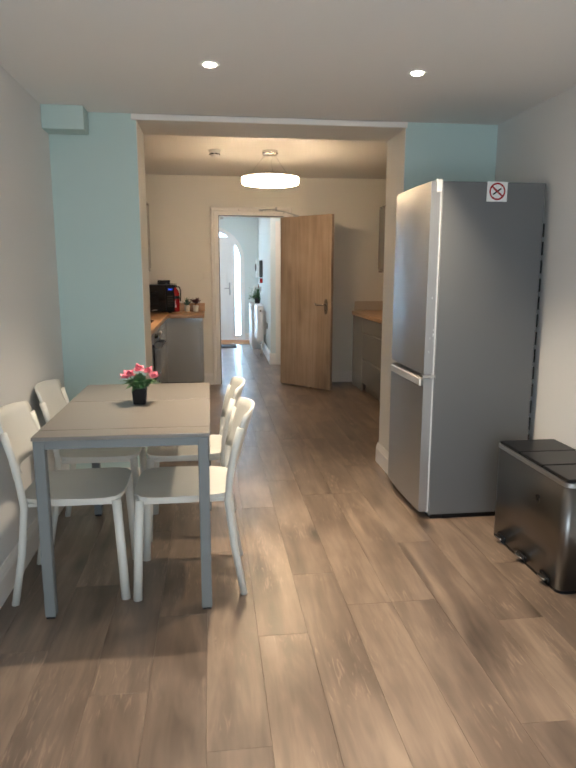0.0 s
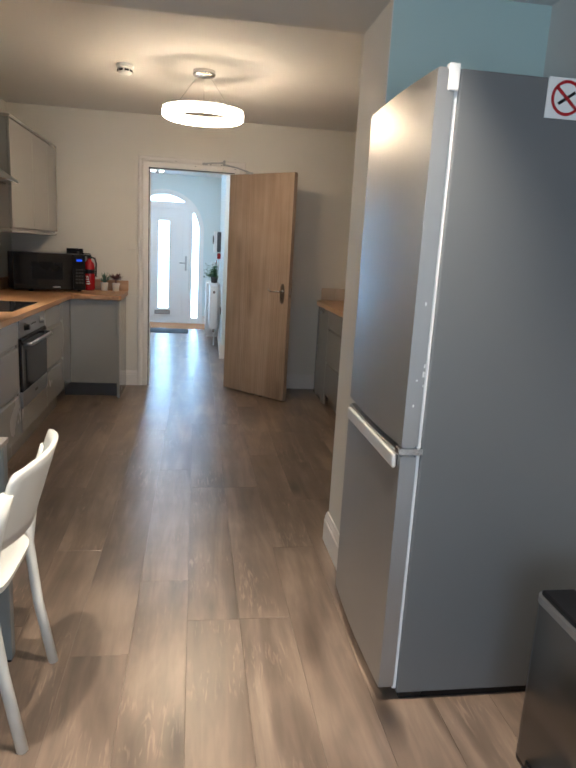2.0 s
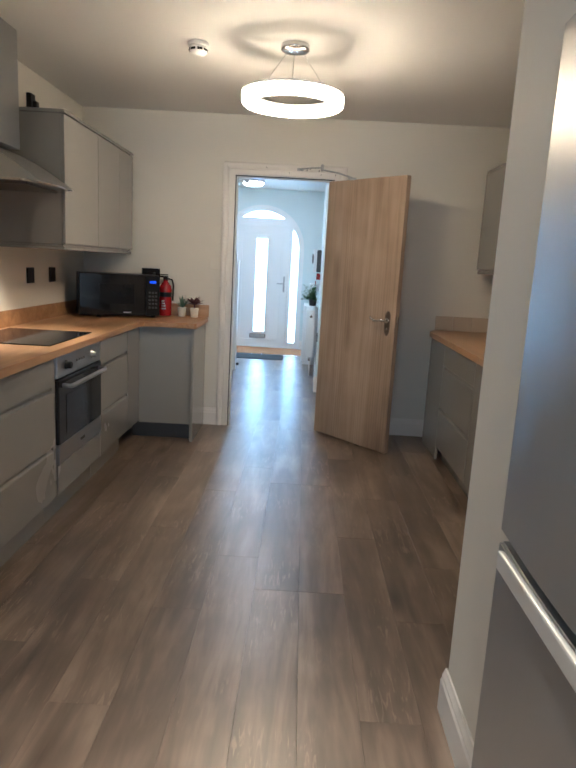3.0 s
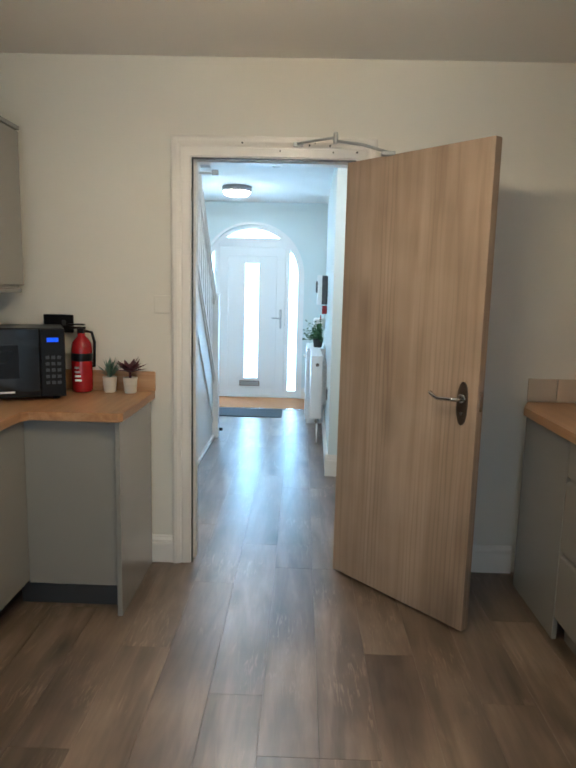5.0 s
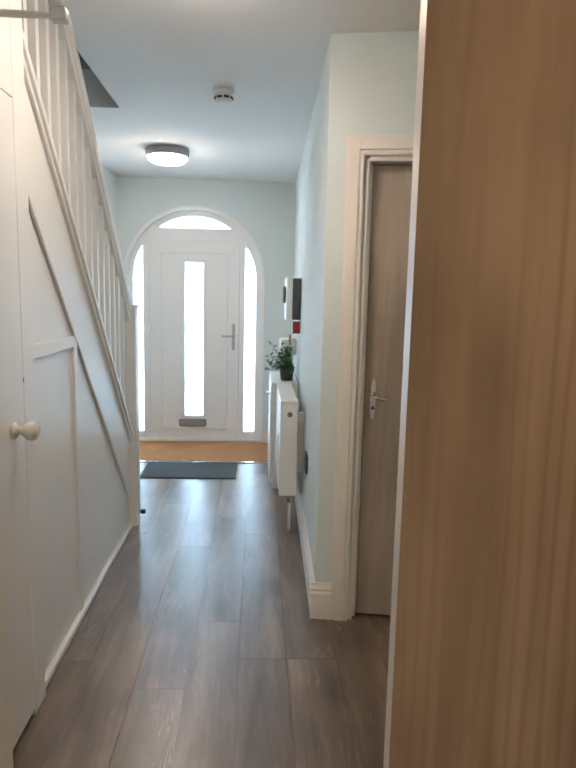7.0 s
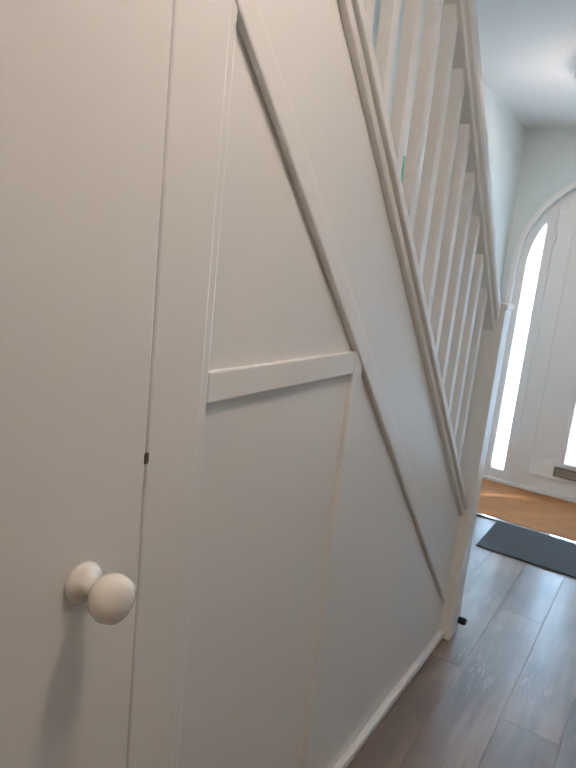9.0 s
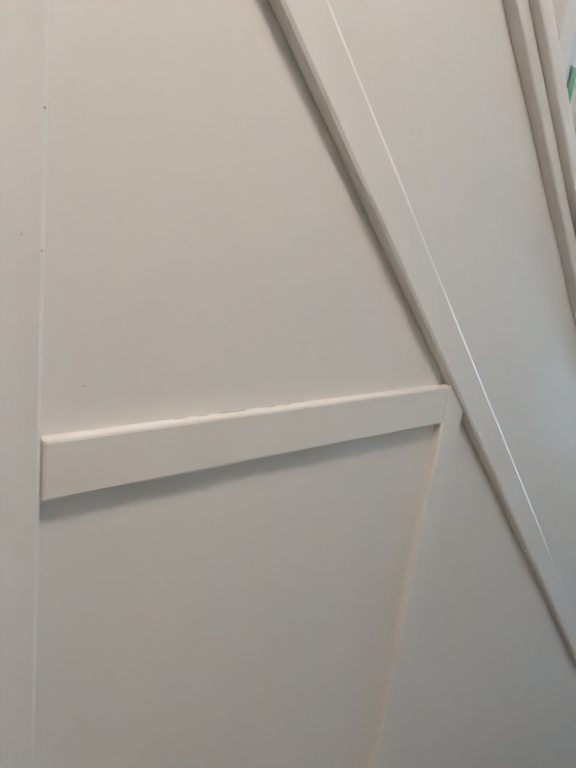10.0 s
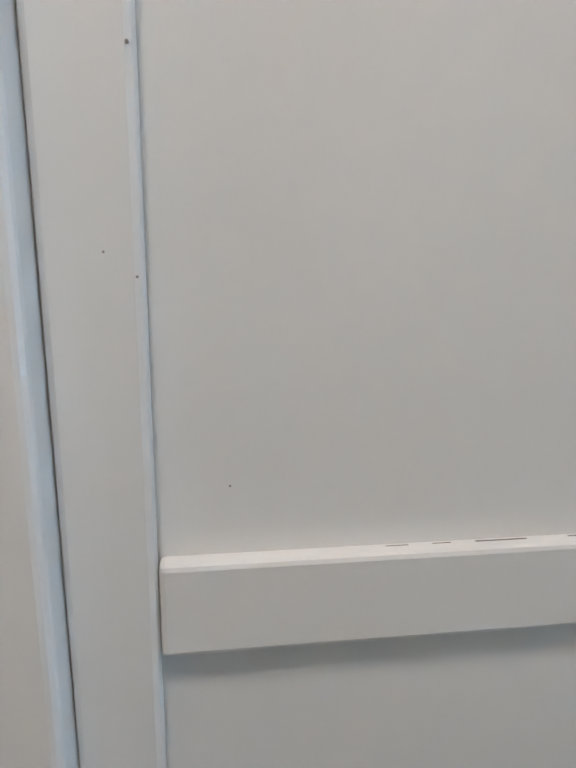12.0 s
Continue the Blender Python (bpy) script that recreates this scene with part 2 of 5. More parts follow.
DARK_GREY = surf("dark_grey_lid", (0.055, 0.055, 0.055), 0.4, vary=0.08, bump=0.01)
RED = surf("red_enamel", (0.33, 0.010, 0.014), 0.25, vary=0.05, bump=0.0)
LABEL_WHITE = surf("white_label", (0.74, 0.74, 0.73), 0.5, vary=0.03, bump=0.0)
DENT_GREY = surf("dent_grey", (0.30, 0.27, 0.25), 0.6, vary=0.1, bump=0.0)
GREEN_SIGN = surf("green_sign", (0.01, 0.30, 0.13), 0.4, vary=0.03, bump=0.0)
TABLE_GREY = surf("grey_table_lacquer", (0.17, 0.185, 0.19), 0.4, vary=0.04, bump=0.01)
TABLE_TOP = surf("taupe_table_top", (0.20, 0.182, 0.162), 0.33, vary=0.04, bump=0.004, spread=0.02)
CHAIR = surf("white_chair_lacquer", (0.66, 0.65, 0.60), 0.38, vary=0.03, bump=0.01)
LEAF = surf("green_leaf", (0.05, 0.13, 0.045), 0.45, vary=0.35, scale=30, bump=0.05)
LEAF_GREY = surf("grey_green_leaf", (0.10, 0.19, 0.13), 0.5, vary=0.3, scale=40, bump=0.05)
LEAF_RED = surf("dark_red_leaf", (0.12, 0.035, 0.045), 0.5, vary=0.3, scale=40, bump=0.05)
PETAL = surf("pink_petal", (0.82, 0.22, 0.30), 0.55, vary=0.2, scale=60, bump=0.02)
POT_WHITE = surf("cream_pot", (0.70, 0.66, 0.58), 0.5, vary=0.04, bump=0.01)
COIR = surf("coir_matting", (0.36, 0.165, 0.06), 0.95, vary=0.3, scale=12, grain=420, bump=0.6)
MAT_GREY = surf("dark_grey_mat_pile", (0.055, 0.065, 0.075), 0.95, vary=0.25, scale=14, grain=500, bump=0.5)
CERAMIC = surf("white_ceramic", (0.74, 0.72, 0.68), 0.12, vary=0.02, bump=0.0, spread=0.03)
STAIR_GREY = surf("grey_stair_carpet", (0.20, 0.19, 0.18), 0.9, vary=0.2, scale=20, grain=400, bump=0.3)
# grey that puts the shade of the unlit landing into the wall colour
WELL_SHADE = surf("landing_shade_grey", (0.36, 0.37, 0.37), 0.8, vary=0.04)
dull(BLACK, 0.25)
dull(PLANK, 1.0)
GLASS = clear("window_glass")
FROST = clear("frosted_glass", (0.95, 0.98, 1.0), 0.25)
RING_GLOW = glow("warm_lamp_ring", (1.0, 0.71, 0.42), 64)
RING_SOFT = glow("soft_lamp_inner", (1.0, 0.71, 0.42), 16)
SPOT_GLOW = glow("warm_downlight", (1.0, 0.86, 0.66), 60)
HALL_GLOW = glow("white_lamp_diffuser", (1.0, 0.83, 0.69), 66)
CLOCK_BLUE = glow("blue_clock_display", (0.02, 0.10, 1.0), 0.9)
CLOCK_BLUE.node_tree.nodes["Principled BSDF"].inputs["Base Color"].default_value = (0.01, 0.01, 0.02, 1)


# ---- mesh helpers ----
def box(bm, a, b, bevel=0.0, seg=2):
    x0, y0, z0 = a
    x1, y1, z1 = b
    vs = [bm.verts.new(p) for p in ((x0, y0, z0), (x1, y0, z0), (x1, y1, z0), (x0, y1, z0), (x0, y0, z1), (x1, y0, z1), (x1, y1, z1), (x0, y1, z1))]
    fs = [bm.faces.new([vs[i] for i in f]) for f in ((3, 2, 1, 0), (4, 5, 6, 7), (0, 1, 5, 4), (1, 2, 6, 5), (2, 3, 7, 6), (3, 0, 4, 7))]
    if bevel:
        es = list({e for f in fs for e in f.edges})
        bmesh.ops.bevel(bm, geom=es, offset=bevel, segments=seg, profile=0.5, affect="EDGES")
    return bm


def prism(bm, pts, axis, a, b, bevel=0.0):
    """A polygon in the plane across the axis, drawn out from a to b. pts: (y, z) for X, (x, z) for Y, (x, y) for Z."""
    def at(p, v):
        return {"X": (v, p[0], p[1]), "Y": (p[0], v, p[1]), "Z": (p[0], p[1], v)}[axis]
    lo = [bm.verts.new(at(p, a)) for p in pts]
    hi = [bm.verts.new(at(p, b)) for p in pts]
    n = len(pts)
    fs = [bm.faces.new(lo[::-1]), bm.faces.new(hi)]
    fs += [bm.faces.new((lo[i], lo[(i + 1) % n], hi[(i + 1) % n], hi[i])) for i in range(n)]
    bmesh.ops.recalc_face_normals(bm, faces=fs)
    if bevel:
        es = list({e for f in fs for e in f.edges})
        bmesh.ops.bevel(bm, geom=es, offset=bevel, segments=2, profile=0.5, affect="EDGES")
    return bm


def lathe(bm, profile, centre=(0, 0, 0), axis="Z", seg=28):
    """Turned solid: profile of (radius, height) along the axis."""
    rings = []
    for r, h in profile:
        ring = []
        for i in range(seg):
            c, s = math.cos(2 * math.pi * i / seg) * r, math.sin(2 * math.pi * i / seg) * r
            p = {"Z": (c, s, h), "Y": (c, h, s), "X": (h, c, s)}[axis]
            ring.append(bm.verts.new(Vector(p) + Vector(centre)))
        rings.append(ring)
    fs = []
    for lo, hi in zip(rings, rings[1:]):
        fs += [bm.faces.new((lo[i], lo[(i + 1) % seg], hi[(i + 1) % seg], hi[i])) for i in range(seg)]
    fs += [bm.faces.new(rings[0][::-1]), bm.faces.new(rings[-1])]
    bmesh.ops.recalc_face_normals(bm, faces=fs)
    for f in fs:
        f.smooth = len(f.verts) == 4
    return bm


def tube(bm, pts, r, seg=10, flat=1.0):
    """A round bar along a line of points."""
    pts = [Vector(p) for p in pts]
    rings = []
    for i, p in enumerate(pts):
        d = (pts[min(i + 1, len(pts) - 1)] - pts[max(i - 1, 0)]).normalized()
        side = d.cross(Vector((0, 0, 1)) if abs(d.z) < 0.9 else Vector((1, 0, 0))).normalized()
        up = side.cross(d)
        rings.append([bm.verts.new(p + side * math.cos(2 * math.pi * k / seg) * r + up * math.sin(2 * math.pi * k / seg) * r * flat) for k in range(seg)])
    fs = []
    for lo, hi in zip(rings, rings[1:]):
        fs += [bm.faces.new((lo[k], lo[(k + 1) % seg], hi[(k + 1) % seg], hi[k])) for k in range(seg)]
    for f in fs:
        f.smooth = True
    fs += [bm.faces.new(rings[0][::-1]), bm.faces.new(rings[-1])]
    bmesh.ops.recalc_face_normals(bm, faces=fs)
    return bm


def turned(bm, m):
    bmesh.ops.transform(bm, matrix=m, verts=bm.verts)
    return bm


def B(*boxes, bevel=0.0):
    bm = bmesh.new()
    for a, b in boxes:
        box(bm, a, b, bevel)
    return bm


def mesh_of(name, bm, mat):
    me = bpy.data.meshes.new(name)
    bm.to_mesh(me)
    bm.free()
    me.materials.append(mat)
    return me


def part(name, bm, mat, parent, label=""):
    """One mesh under a thing or a part, drawn in the world's places."""
    base = parent.get("base_place", (0, 0, 0))
    turned(bm, Matrix.Translation(-Vector(base)))
    ob = new(name, mesh_of(name, bm, mat))
    ob.parent = parent
    ob["base_place"] = base
    if label:
        ob["label"] = label
    return ob


def thing(name, base, label, category, group="", kind=""):
    ob = new(name)
    ob.empty_display_size = 0.05
    ob.location = base
    ob["base_place"] = tuple(base)
    return tagged(ob, label, category, group, kind)


def solid(name, bm, mat, label, category, group="", kind="", base=None):
    """A thing of one mesh."""
    if base:
        turned(bm, Matrix.Translation(-Vector(base)))
    ob = new(name, mesh_of(name, bm, mat))
    if base:
        ob.location = base
    return tagged(ob, label, category, group, kind)


def setting(name, bm, mat, label="", category="wall"):
    return tagged(new(name, mesh_of(name, bm, mat)), label or name.replace("_", " "), category, "", "structure")


# ---- structure ----
DX0, DX1, DY0, DY1, DZ = -0.52, 2.14, -1.9, 3.45, 2.24      # dining room
KX0, KX1, KY0, KY1, KZ = -0.72, 2.68, 3.83, 7.12, 2.44      # kitchen
HY0, HY1, HZ = 7.24, 12.03, 2.45                            # hall
OX0, OX1, OZ = -0.03, 1.555, 2.205                          # wide opening
RX0, RX1, RZ = 0.471, 1.240, 2.0                            # hall doorway
T = 0.12

setting("subfloor", B(((-1.0, -2.2, -0.12), (3.0, 12.5, -0.012))), GREY_DARK, "dark screed under the floor planks", "floor")

setting("wall_dining_left", B(((DX0 - T, DY0 - T, 0), (DX0, DY1, 2.6))), WHITE_WALL, "off-white painted dining room wall")
setting("wall_dining_right", B(((DX1, DY0 - T, 0), (DX1 + T, DY1, 2.6))), WHITE_WALL, "off-white painted dining room wall")
setting("wall_dining_back", B(((DX0, DY0 - T, 0), (-0.2, DY0, 2.6)), ((1.7, DY0 - T, 0), (DX1, DY0, 2.6)), ((-0.2, DY0 - T, 2.1), (1.7, DY0, 2.6))), WHITE_WALL, "off-white wall round the garden door")
setting("ceiling_dining", B(((DX0, DY0, DZ), (DX1, DY1, DZ + 0.2))), CEILING, "white painted dining ceiling", "ceiling")
setting("wall_opening_left", B(((KX0 - T, DY1, 0), (OX0 - 0.004, KY0, 2.6))), MINT_WALL, "pale aqua wall beside the wide opening")
setting("wall_opening_right", B(((OX1 + 0.004, DY1, 0), (KX1 + T, KY0, 2.6))), MINT_WALL, "pale aqua wall beside the wide opening")
setting("beam_opening", B(((OX0 - 0.004, DY1, OZ), (OX1 + 0.004, KY0, 2.6))), CREAM_WALL, "plastered beam over the wide opening", "beam")
setting("wall_kitchen_face_left", B(((KX0, KY0, 0), (OX0 - 0.004, KY0 + 0.006, KZ))), CREAM_WALL, "cream kitchen side of the wall")
setting("wall_kitchen_face_right", B(((OX1 + 0.004, KY0, 0), (KX1, KY0 + 0.006, KZ))), CREAM_WALL, "cream kitchen side of the wall")
for nm, x0, x1 in (("reveal_left", OX0 - 0.004, OX0), ("reveal_right", OX1, OX1 + 0.004)):
    setting(nm, B(((x0, DY1 - 0.003, 0), (x1, KY0 + 0.008, OZ))), CREAM_WALL, "cream painted side of the wide opening")
setting("bead_opening", B(((OX0 - 0.03, DY1 - 0.022, OZ - 0.002), (OX1 + 0.01, DY1 - 0.001, OZ + 0.032)), bevel=0.006), TRIM_WHITE, "white bead along the top of the opening", "trim")


def skirting(name, x0, y0, x1, y1, nx, ny, h=0.14, t=0.018):
    """Moulded skirting from one point to another; (nx, ny) points into the room."""
    bm = bmesh.new()
    prof = [(0, 0), (t, 0), (t, h * 0.72), (t * 0.75, h * 0.78), (t * 0.8, h * 0.84), (t * 0.45, h * 0.93), (t * 0.3, h), (0, h)]
    lo = [bm.verts.new((x0 + nx * d, y0 + ny * d, z)) for d, z in prof]
    hi = [bm.verts.new((x1 + nx * d, y1 + ny * d, z)) for d, z in prof]
    k = len(prof)
    fs = [bm.faces.new(lo), bm.faces.new(hi[::-1])] + [bm.faces.new((lo[i], lo[(i + 1) % k], hi[(i + 1) % k], hi[i])) for i in range(k)]
    bmesh.ops.recalc_face_normals(bm, faces=fs)
    return setting(name, bm, TRIM_WHITE, "white moulded skirting board", "baseboard")


skirting("baseboard_dining_left", DX0, DY0, DX0, DY1, 1, 0)
skirting("baseboard_dining_right", DX1, DY0, DX1, DY1, -1, 0)
skirting("baseboard_opening_left", DX0, DY1, OX0, DY1, 0, -1)
skirting("baseboard_opening_right", OX1, DY1, DX1, DY1, 0, -1)
skirting("baseboard_reveal_right", OX1, DY1 - 0.018, OX1, KY0 + 0.02, -1, 0)
skirting("baseboard_reveal_left", OX0, DY1 - 0.018, OX0, KY0 + 0.02, 1, 0)

# kitchen
setting("wall_kitchen_left", B(((KX0 - T, KY0, 0), (KX0, KY1, 2.6))), CREAM_WALL, "cream painted kitchen wall")
setting("wall_kitchen_right", B(((KX1, KY0, 0), (KX1 + T, KY1, 2.6))), CREAM_WALL, "cream painted kitchen wall")
setting("ceiling_kitchen", B(((KX0, KY0, KZ), (KX1, KY1, KZ + 0.16))), CEILING, "white painted kitchen ceiling", "ceiling")
LIN = 0.03
setting("wall_kitchen_end", B(((KX0 - T, KY1, 0), (RX0 - LIN, HY0, 2.6)), ((RX1 + LIN, KY1, 0), (KX1 + T, HY0, 2.6)), ((RX0 - LIN, KY1, RZ + LIN), (RX1 + LIN, HY0, 2.6))), CREAM_WALL, "cream painted wall round the hall doorway")
skirting("baseboard_kitchen_end_right", 1.335, KY1, 2.10, KY1, 0, -1)
skirting("baseboard_kitchen_end_left", 0.25, KY1, 0.38, KY1, 0, -1)


def door_lining(name, x0, x1, z, y0, y1):
    """Lining and stops of a doorway."""
    bm = B(((x0 - LIN, y0 - 0.002, 0), (x0, y1 + 0.002, z)), ((x1, y0 - 0.002, 0), (x1 + LIN, y1 + 0.002, z)), ((x0 - LIN, y0 - 0.002, z), (x1 + LIN, y1 + 0.002, z + LIN)))
    box(bm, (x0, y0 + 0.05, 0), (x0 + 0.012, y1, z - 0.012))
    box(bm, (x1 - 0.012, y0 + 0.05, 0), (x1, y1, z - 0.012))
    box(bm, (x0, y0 + 0.05, z - 0.012), (x1, y1, z))
    return setting(name, bm, TRIM_WHITE, "cream painted door lining with stops", "door frame")


door_lining("trim_doorway_lining", RX0, RX1, RZ, KY1, HY0)


bm = B(((RX0 + 0.0005, KY1 - 0.0035, 0.0), (RX0 + 0.0075, KY1 + 0.012, RZ - 0.001)), ((RX0 + 0.0075, KY1 - 0.0035, RZ - 0.0085), (RX1 - 0.001, KY1 + 0.012, RZ - 0.0012)))
setting("trim_door_seal", bm, DARK_GREY, "dark smoke seal round the door lining", "trim")
for hz in (0.18, 1.0, 1.80):
    setting("trim_strike_plate", B(((RX0 - 0.0005, KY1 - 0.006, hz), (RX0 + 0.006, KY1 - 0.0036, hz + 0.06))), BRONZE, "worn metal plate on the door lining", "trim")


def architrave(name, x0, x1, z, y, out, w=0.09):
    """Moulded architrave on one side of a doorway: one profile run up, across and down, mitred at the corners."""
    prof = [(0.0, 0.0), (0.0, 0.011), (0.003, 0.014), (0.40, 0.016), (0.44, 0.012), (0.50, 0.013), (0.56, 0.020), (0.70, 0.027), (0.86, 0.027), (0.95, 0.022), (1.0, 0.014), (1.0, 0.0)]
    bm = bmesh.new()
    rows = []
    for o, d in prof:
        k, yy = o * w, y + out * d
        rows.append([bm.verts.new(p) for p in ((x0 - k, yy, 0), (x0 - k, yy, z + k), (x1 + k, yy, z + k), (x1 + k, yy, 0))])
    n = len(prof)
    for i in range(n):
        for j in range(3):
            bm.faces.new((rows[i][j], rows[i][j + 1], rows[(i + 1) % n][j + 1], rows[(i + 1) % n][j]))
    bm.faces.new([r[0] for r in rows])
    bm.faces.new([r[3] for r in rows])
    bmesh.ops.recalc_face_normals(bm, faces=bm.faces)
    return setting(name, bm, TRIM_WHITE, "cream moulded architrave round the doorway", "trim")


architrave("trim_architrave_kitchen", RX0 - 0.004, RX1 + 0.004, RZ + 0.004, KY1, -1)
architrave("trim_architrave_hall", RX0 - 0.004, RX1 + 0.004, RZ + 0.004, HY0, 1, 0.07)

# hall
HLX, PFX = -0.33, 0.23          # outer wall beside the stairs; face of the cupboard under them
CXR, CYR = 1.232, 8.70          # corner where the hall narrows
SLOPE = 10.30                   # y + z along the lower edge of the stair string
setting("wall_hall_left", B(((HLX - T, HY0, 0), (HLX, 12.3, 5.0))), HALL_WALL, "pale blue-white wall beside the stairs")
DE = Vector((1.62, 8.632))       # a point further along the side door's wall
D = (DE - Vector((CXR, CYR))).normalized()
N = Vector((D.y, -D.x))
near = [(CXR, CYR + 0.001), (1.295, 12.03), (1.295, 12.3), (2.4, 12.3)]
ledge = [(CXR + D.x * d - N.x * r, CYR + D.y * d - N.y * r) for d, r in ((1.1, 0.0), (0.90, 0.0), (0.90, 0.075), (0.155, 0.075), (0.155, 0.0))]
bm = prism(bmesh.new(), near + [(2.4, ledge[0][1])] + ledge, "Z", 0, 1.99)
prism(bm, near + [(2.4, ledge[0][1])] + [ledge[0]], "Z", 1.99, 2.6)
setting("wall_hall_right", bm, HALL_WALL, "pale blue painted hall wall with a corner")
setting("wall_hall_lobby", B(((2.05, HY0, 0), (2.05 + T, 8.5, 2.6))), HALL_WALL, "pale blue wall of the side lobby")
bm = B(((0.165, HY0, HZ), (2.4, HY1, HZ + 0.2)), ((HLX, 9.83, HZ), (0.165, HY1, HZ + 0.2)))
setting("ceiling_hall", bm, CEILING, "white hall ceiling with an open stairwell", "ceiling")
# closed shaft over the stairs, its darkness painted in as grey
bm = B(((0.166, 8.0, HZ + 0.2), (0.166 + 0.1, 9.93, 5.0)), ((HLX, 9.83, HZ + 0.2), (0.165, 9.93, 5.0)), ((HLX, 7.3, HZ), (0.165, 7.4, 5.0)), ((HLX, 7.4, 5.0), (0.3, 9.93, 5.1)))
setting("wall_landing", bm, WELL_SHADE, "walls above the stairwell, coloured grey for shade")

# front wall with its arched opening
AX, AZ, AR = 0.372, 1.56, 0.625


def arc(r, a0, a1, n=28):
    return [(AX + r * math.cos(radians(a0 + (a1 - a0) * i / n)), AZ + r * math.sin(radians(a0 + (a1 - a0) * i / n))) for i in range(n + 1)]


outline = [(HLX - T, 0), (AX - AR, 0)] + arc(AR, 180, 0) + [(AX + AR, 0), (2.4, 0), (2.4, 2.7), (HLX - T, 2.7)]
setting("wall_front", prism(bmesh.new(), outline, "Y", 11.97, 12.105), HALL_WALL, "pale blue front wall with an arched doorway")
ring = [(AX - AR - 0.028, 0)] + arc(AR + 0.028, 180, 0) + [(AX + AR + 0.028, 0), (AX + AR - 0.004, 0)] + arc(AR - 0.004, 0, 180) + [(AX - AR + 0.004, 0)]
setting("trim_arch", prism(bmesh.new(), ring, "Y", 11.955, 11.972), PVC, "white bead round the arched doorway", "trim")
skirting("baseboard_front_right", AX + AR + 0.03, 11.97, 1.29, 11.97, 0, -1, 0.15)
skirting("baseboard_front_left", HLX, 11.97, AX - AR - 0.03, 11.97, 0, -1, 0.15)
skirting("baseboard_hall_right", CXR, CYR - 0.012, 1.293, 11.96, -1, 0.02, 0.165)
skirting("baseboard_hall_corner", CXR - 0.018, CYR, CXR + D.x * 0.075, CYR + D.y * 0.075, N.x, N.y, 0.165)

# front door set: arched frame, panes and leaf
fd = thing("front_door", (AX, 12.03, 0), "white arched plastic front door with narrow lit panes", "front door", kind="structure")
GR = 0.573
hoop = [(AX - AR, 0)] + arc(AR, 180, 0) + [(AX + AR, 0), (AX + GR, 0)] + arc(GR, 0, 180) + [(AX - GR, 0)]
part("frame", prism(bmesh.new(), hoop, "Y", 12.03, 12.09), PVC, fd)
bm = B(((-0.112, 12.032, 0), (-0.050, 12.088, 2.0)), ((0.790, 12.032, 0), (0.842, 12.088, 2.0)), bevel=0.004)
part("mullion", bm, PVC, fd)
part("transom", prism(bmesh.new(), [(AX - 0.42, 1.91), (AX + 0.42, 1.91), (AX + 0.42, 2.022), (AX - 0.42, 2.022)], "Y", 12.031, 12.087), PVC, fd)
part("sill", B(((AX - AR + 0.002, 12.0, 0.002), (AX + AR - 0.002, 12.09, 0.03)), ((AX + 0.47, 12.033, 0.03), (AX + GR, 12.086, 0.10)), ((AX - GR, 12.033, 0.03), (AX - 0.484, 12.086, 0.10)), bevel=0.003), PVC, fd)
fan = [(AX + 0.345, 2.02)] + [p for p in arc(GR, 53.2, 126.8)] + [(AX - 0.345, 2.02)]
pane = part("fanlight_pane", prism(bmesh.new(), fan, "Y", 12.055, 12.063), FROST, fd, "bright glass fanlight")
pane.visible_shadow = False
a = math.degrees(math.acos(0.47 / GR))
pane = part("side_pane", prism(bmesh.new(), [(AX + 0.47, 0.1), (AX + GR, 0.1)] + arc(GR, 0, a, 12), "Y", 12.055, 12.063), FROST, fd, "bright narrow side pane")
pane.visible_shadow = False
a = math.degrees(math.acos(0.484 / GR))
pane = part("side_pane", prism(bmesh.new(), [(AX - 0.484, 0.1)] + arc(GR, 180 - a, 180, 12) + [(AX - GR, 0.1)], "Y", 12.055, 12.063), FROST, fd, "bright narrow side pane")
pane.visible_shadow = False
LX0, LX1, LZ0, LZ1 = -0.048, 0.788, 0.032, 1.908
GX0, GX1, GZ0, GZ1 = 0.281, 0.452, 0.259, 1.712
bm = B(((LX0, 12.025, LZ0), (GX0, 12.08, LZ1)), ((GX1, 12.025, LZ0), (LX1, 12.08, LZ1)), ((GX0, 12.025, LZ0), (GX1, 12.08, GZ0)), ((GX0, 12.025, GZ1), (GX1, 12.08, LZ1)))
leaf = part("door_leaf", bm, PVC, fd)
bm = bmesh.new()
for x0, x1, z0, z1, w in ((0.06, 0.68, 0.13, 1.80, 0.006), (GX0 - 0.022, GX1 + 0.022, GZ0 - 0.022, GZ1 + 0.022, 0.02)):
    for a, b in (((x0, z0), (x1, z0 + w)), ((x0, z1 - w), (x1, z1)), ((x0, z0 + w), (x0 + w, z1 - w)), ((x1 - w, z0 + w), (x1, z1 - w))):
        box(bm, (a[0], 12.016, a[1]), (b[0], 12.026, b[1]), 0.003)
part("moulding", bm, PVC, leaf)
pane = part("door_pane", B(((GX0, 12.05, GZ0), (GX1, 12.058, GZ1))), FROST, leaf, "bright narrow door pane")
pane.visible_shadow = False
bm = B(((0.224, 12.014, 0.155), (0.481, 12.026, 0.222)), bevel=0.004)
plate = part("letterbox", bm, BRONZE, leaf, "dark letterbox frame")
part("letter_flap", B(((0.234, 12.008, 0.163), (0.471, 12.016, 0.214)), bevel=0.003), STEEL, leaf)
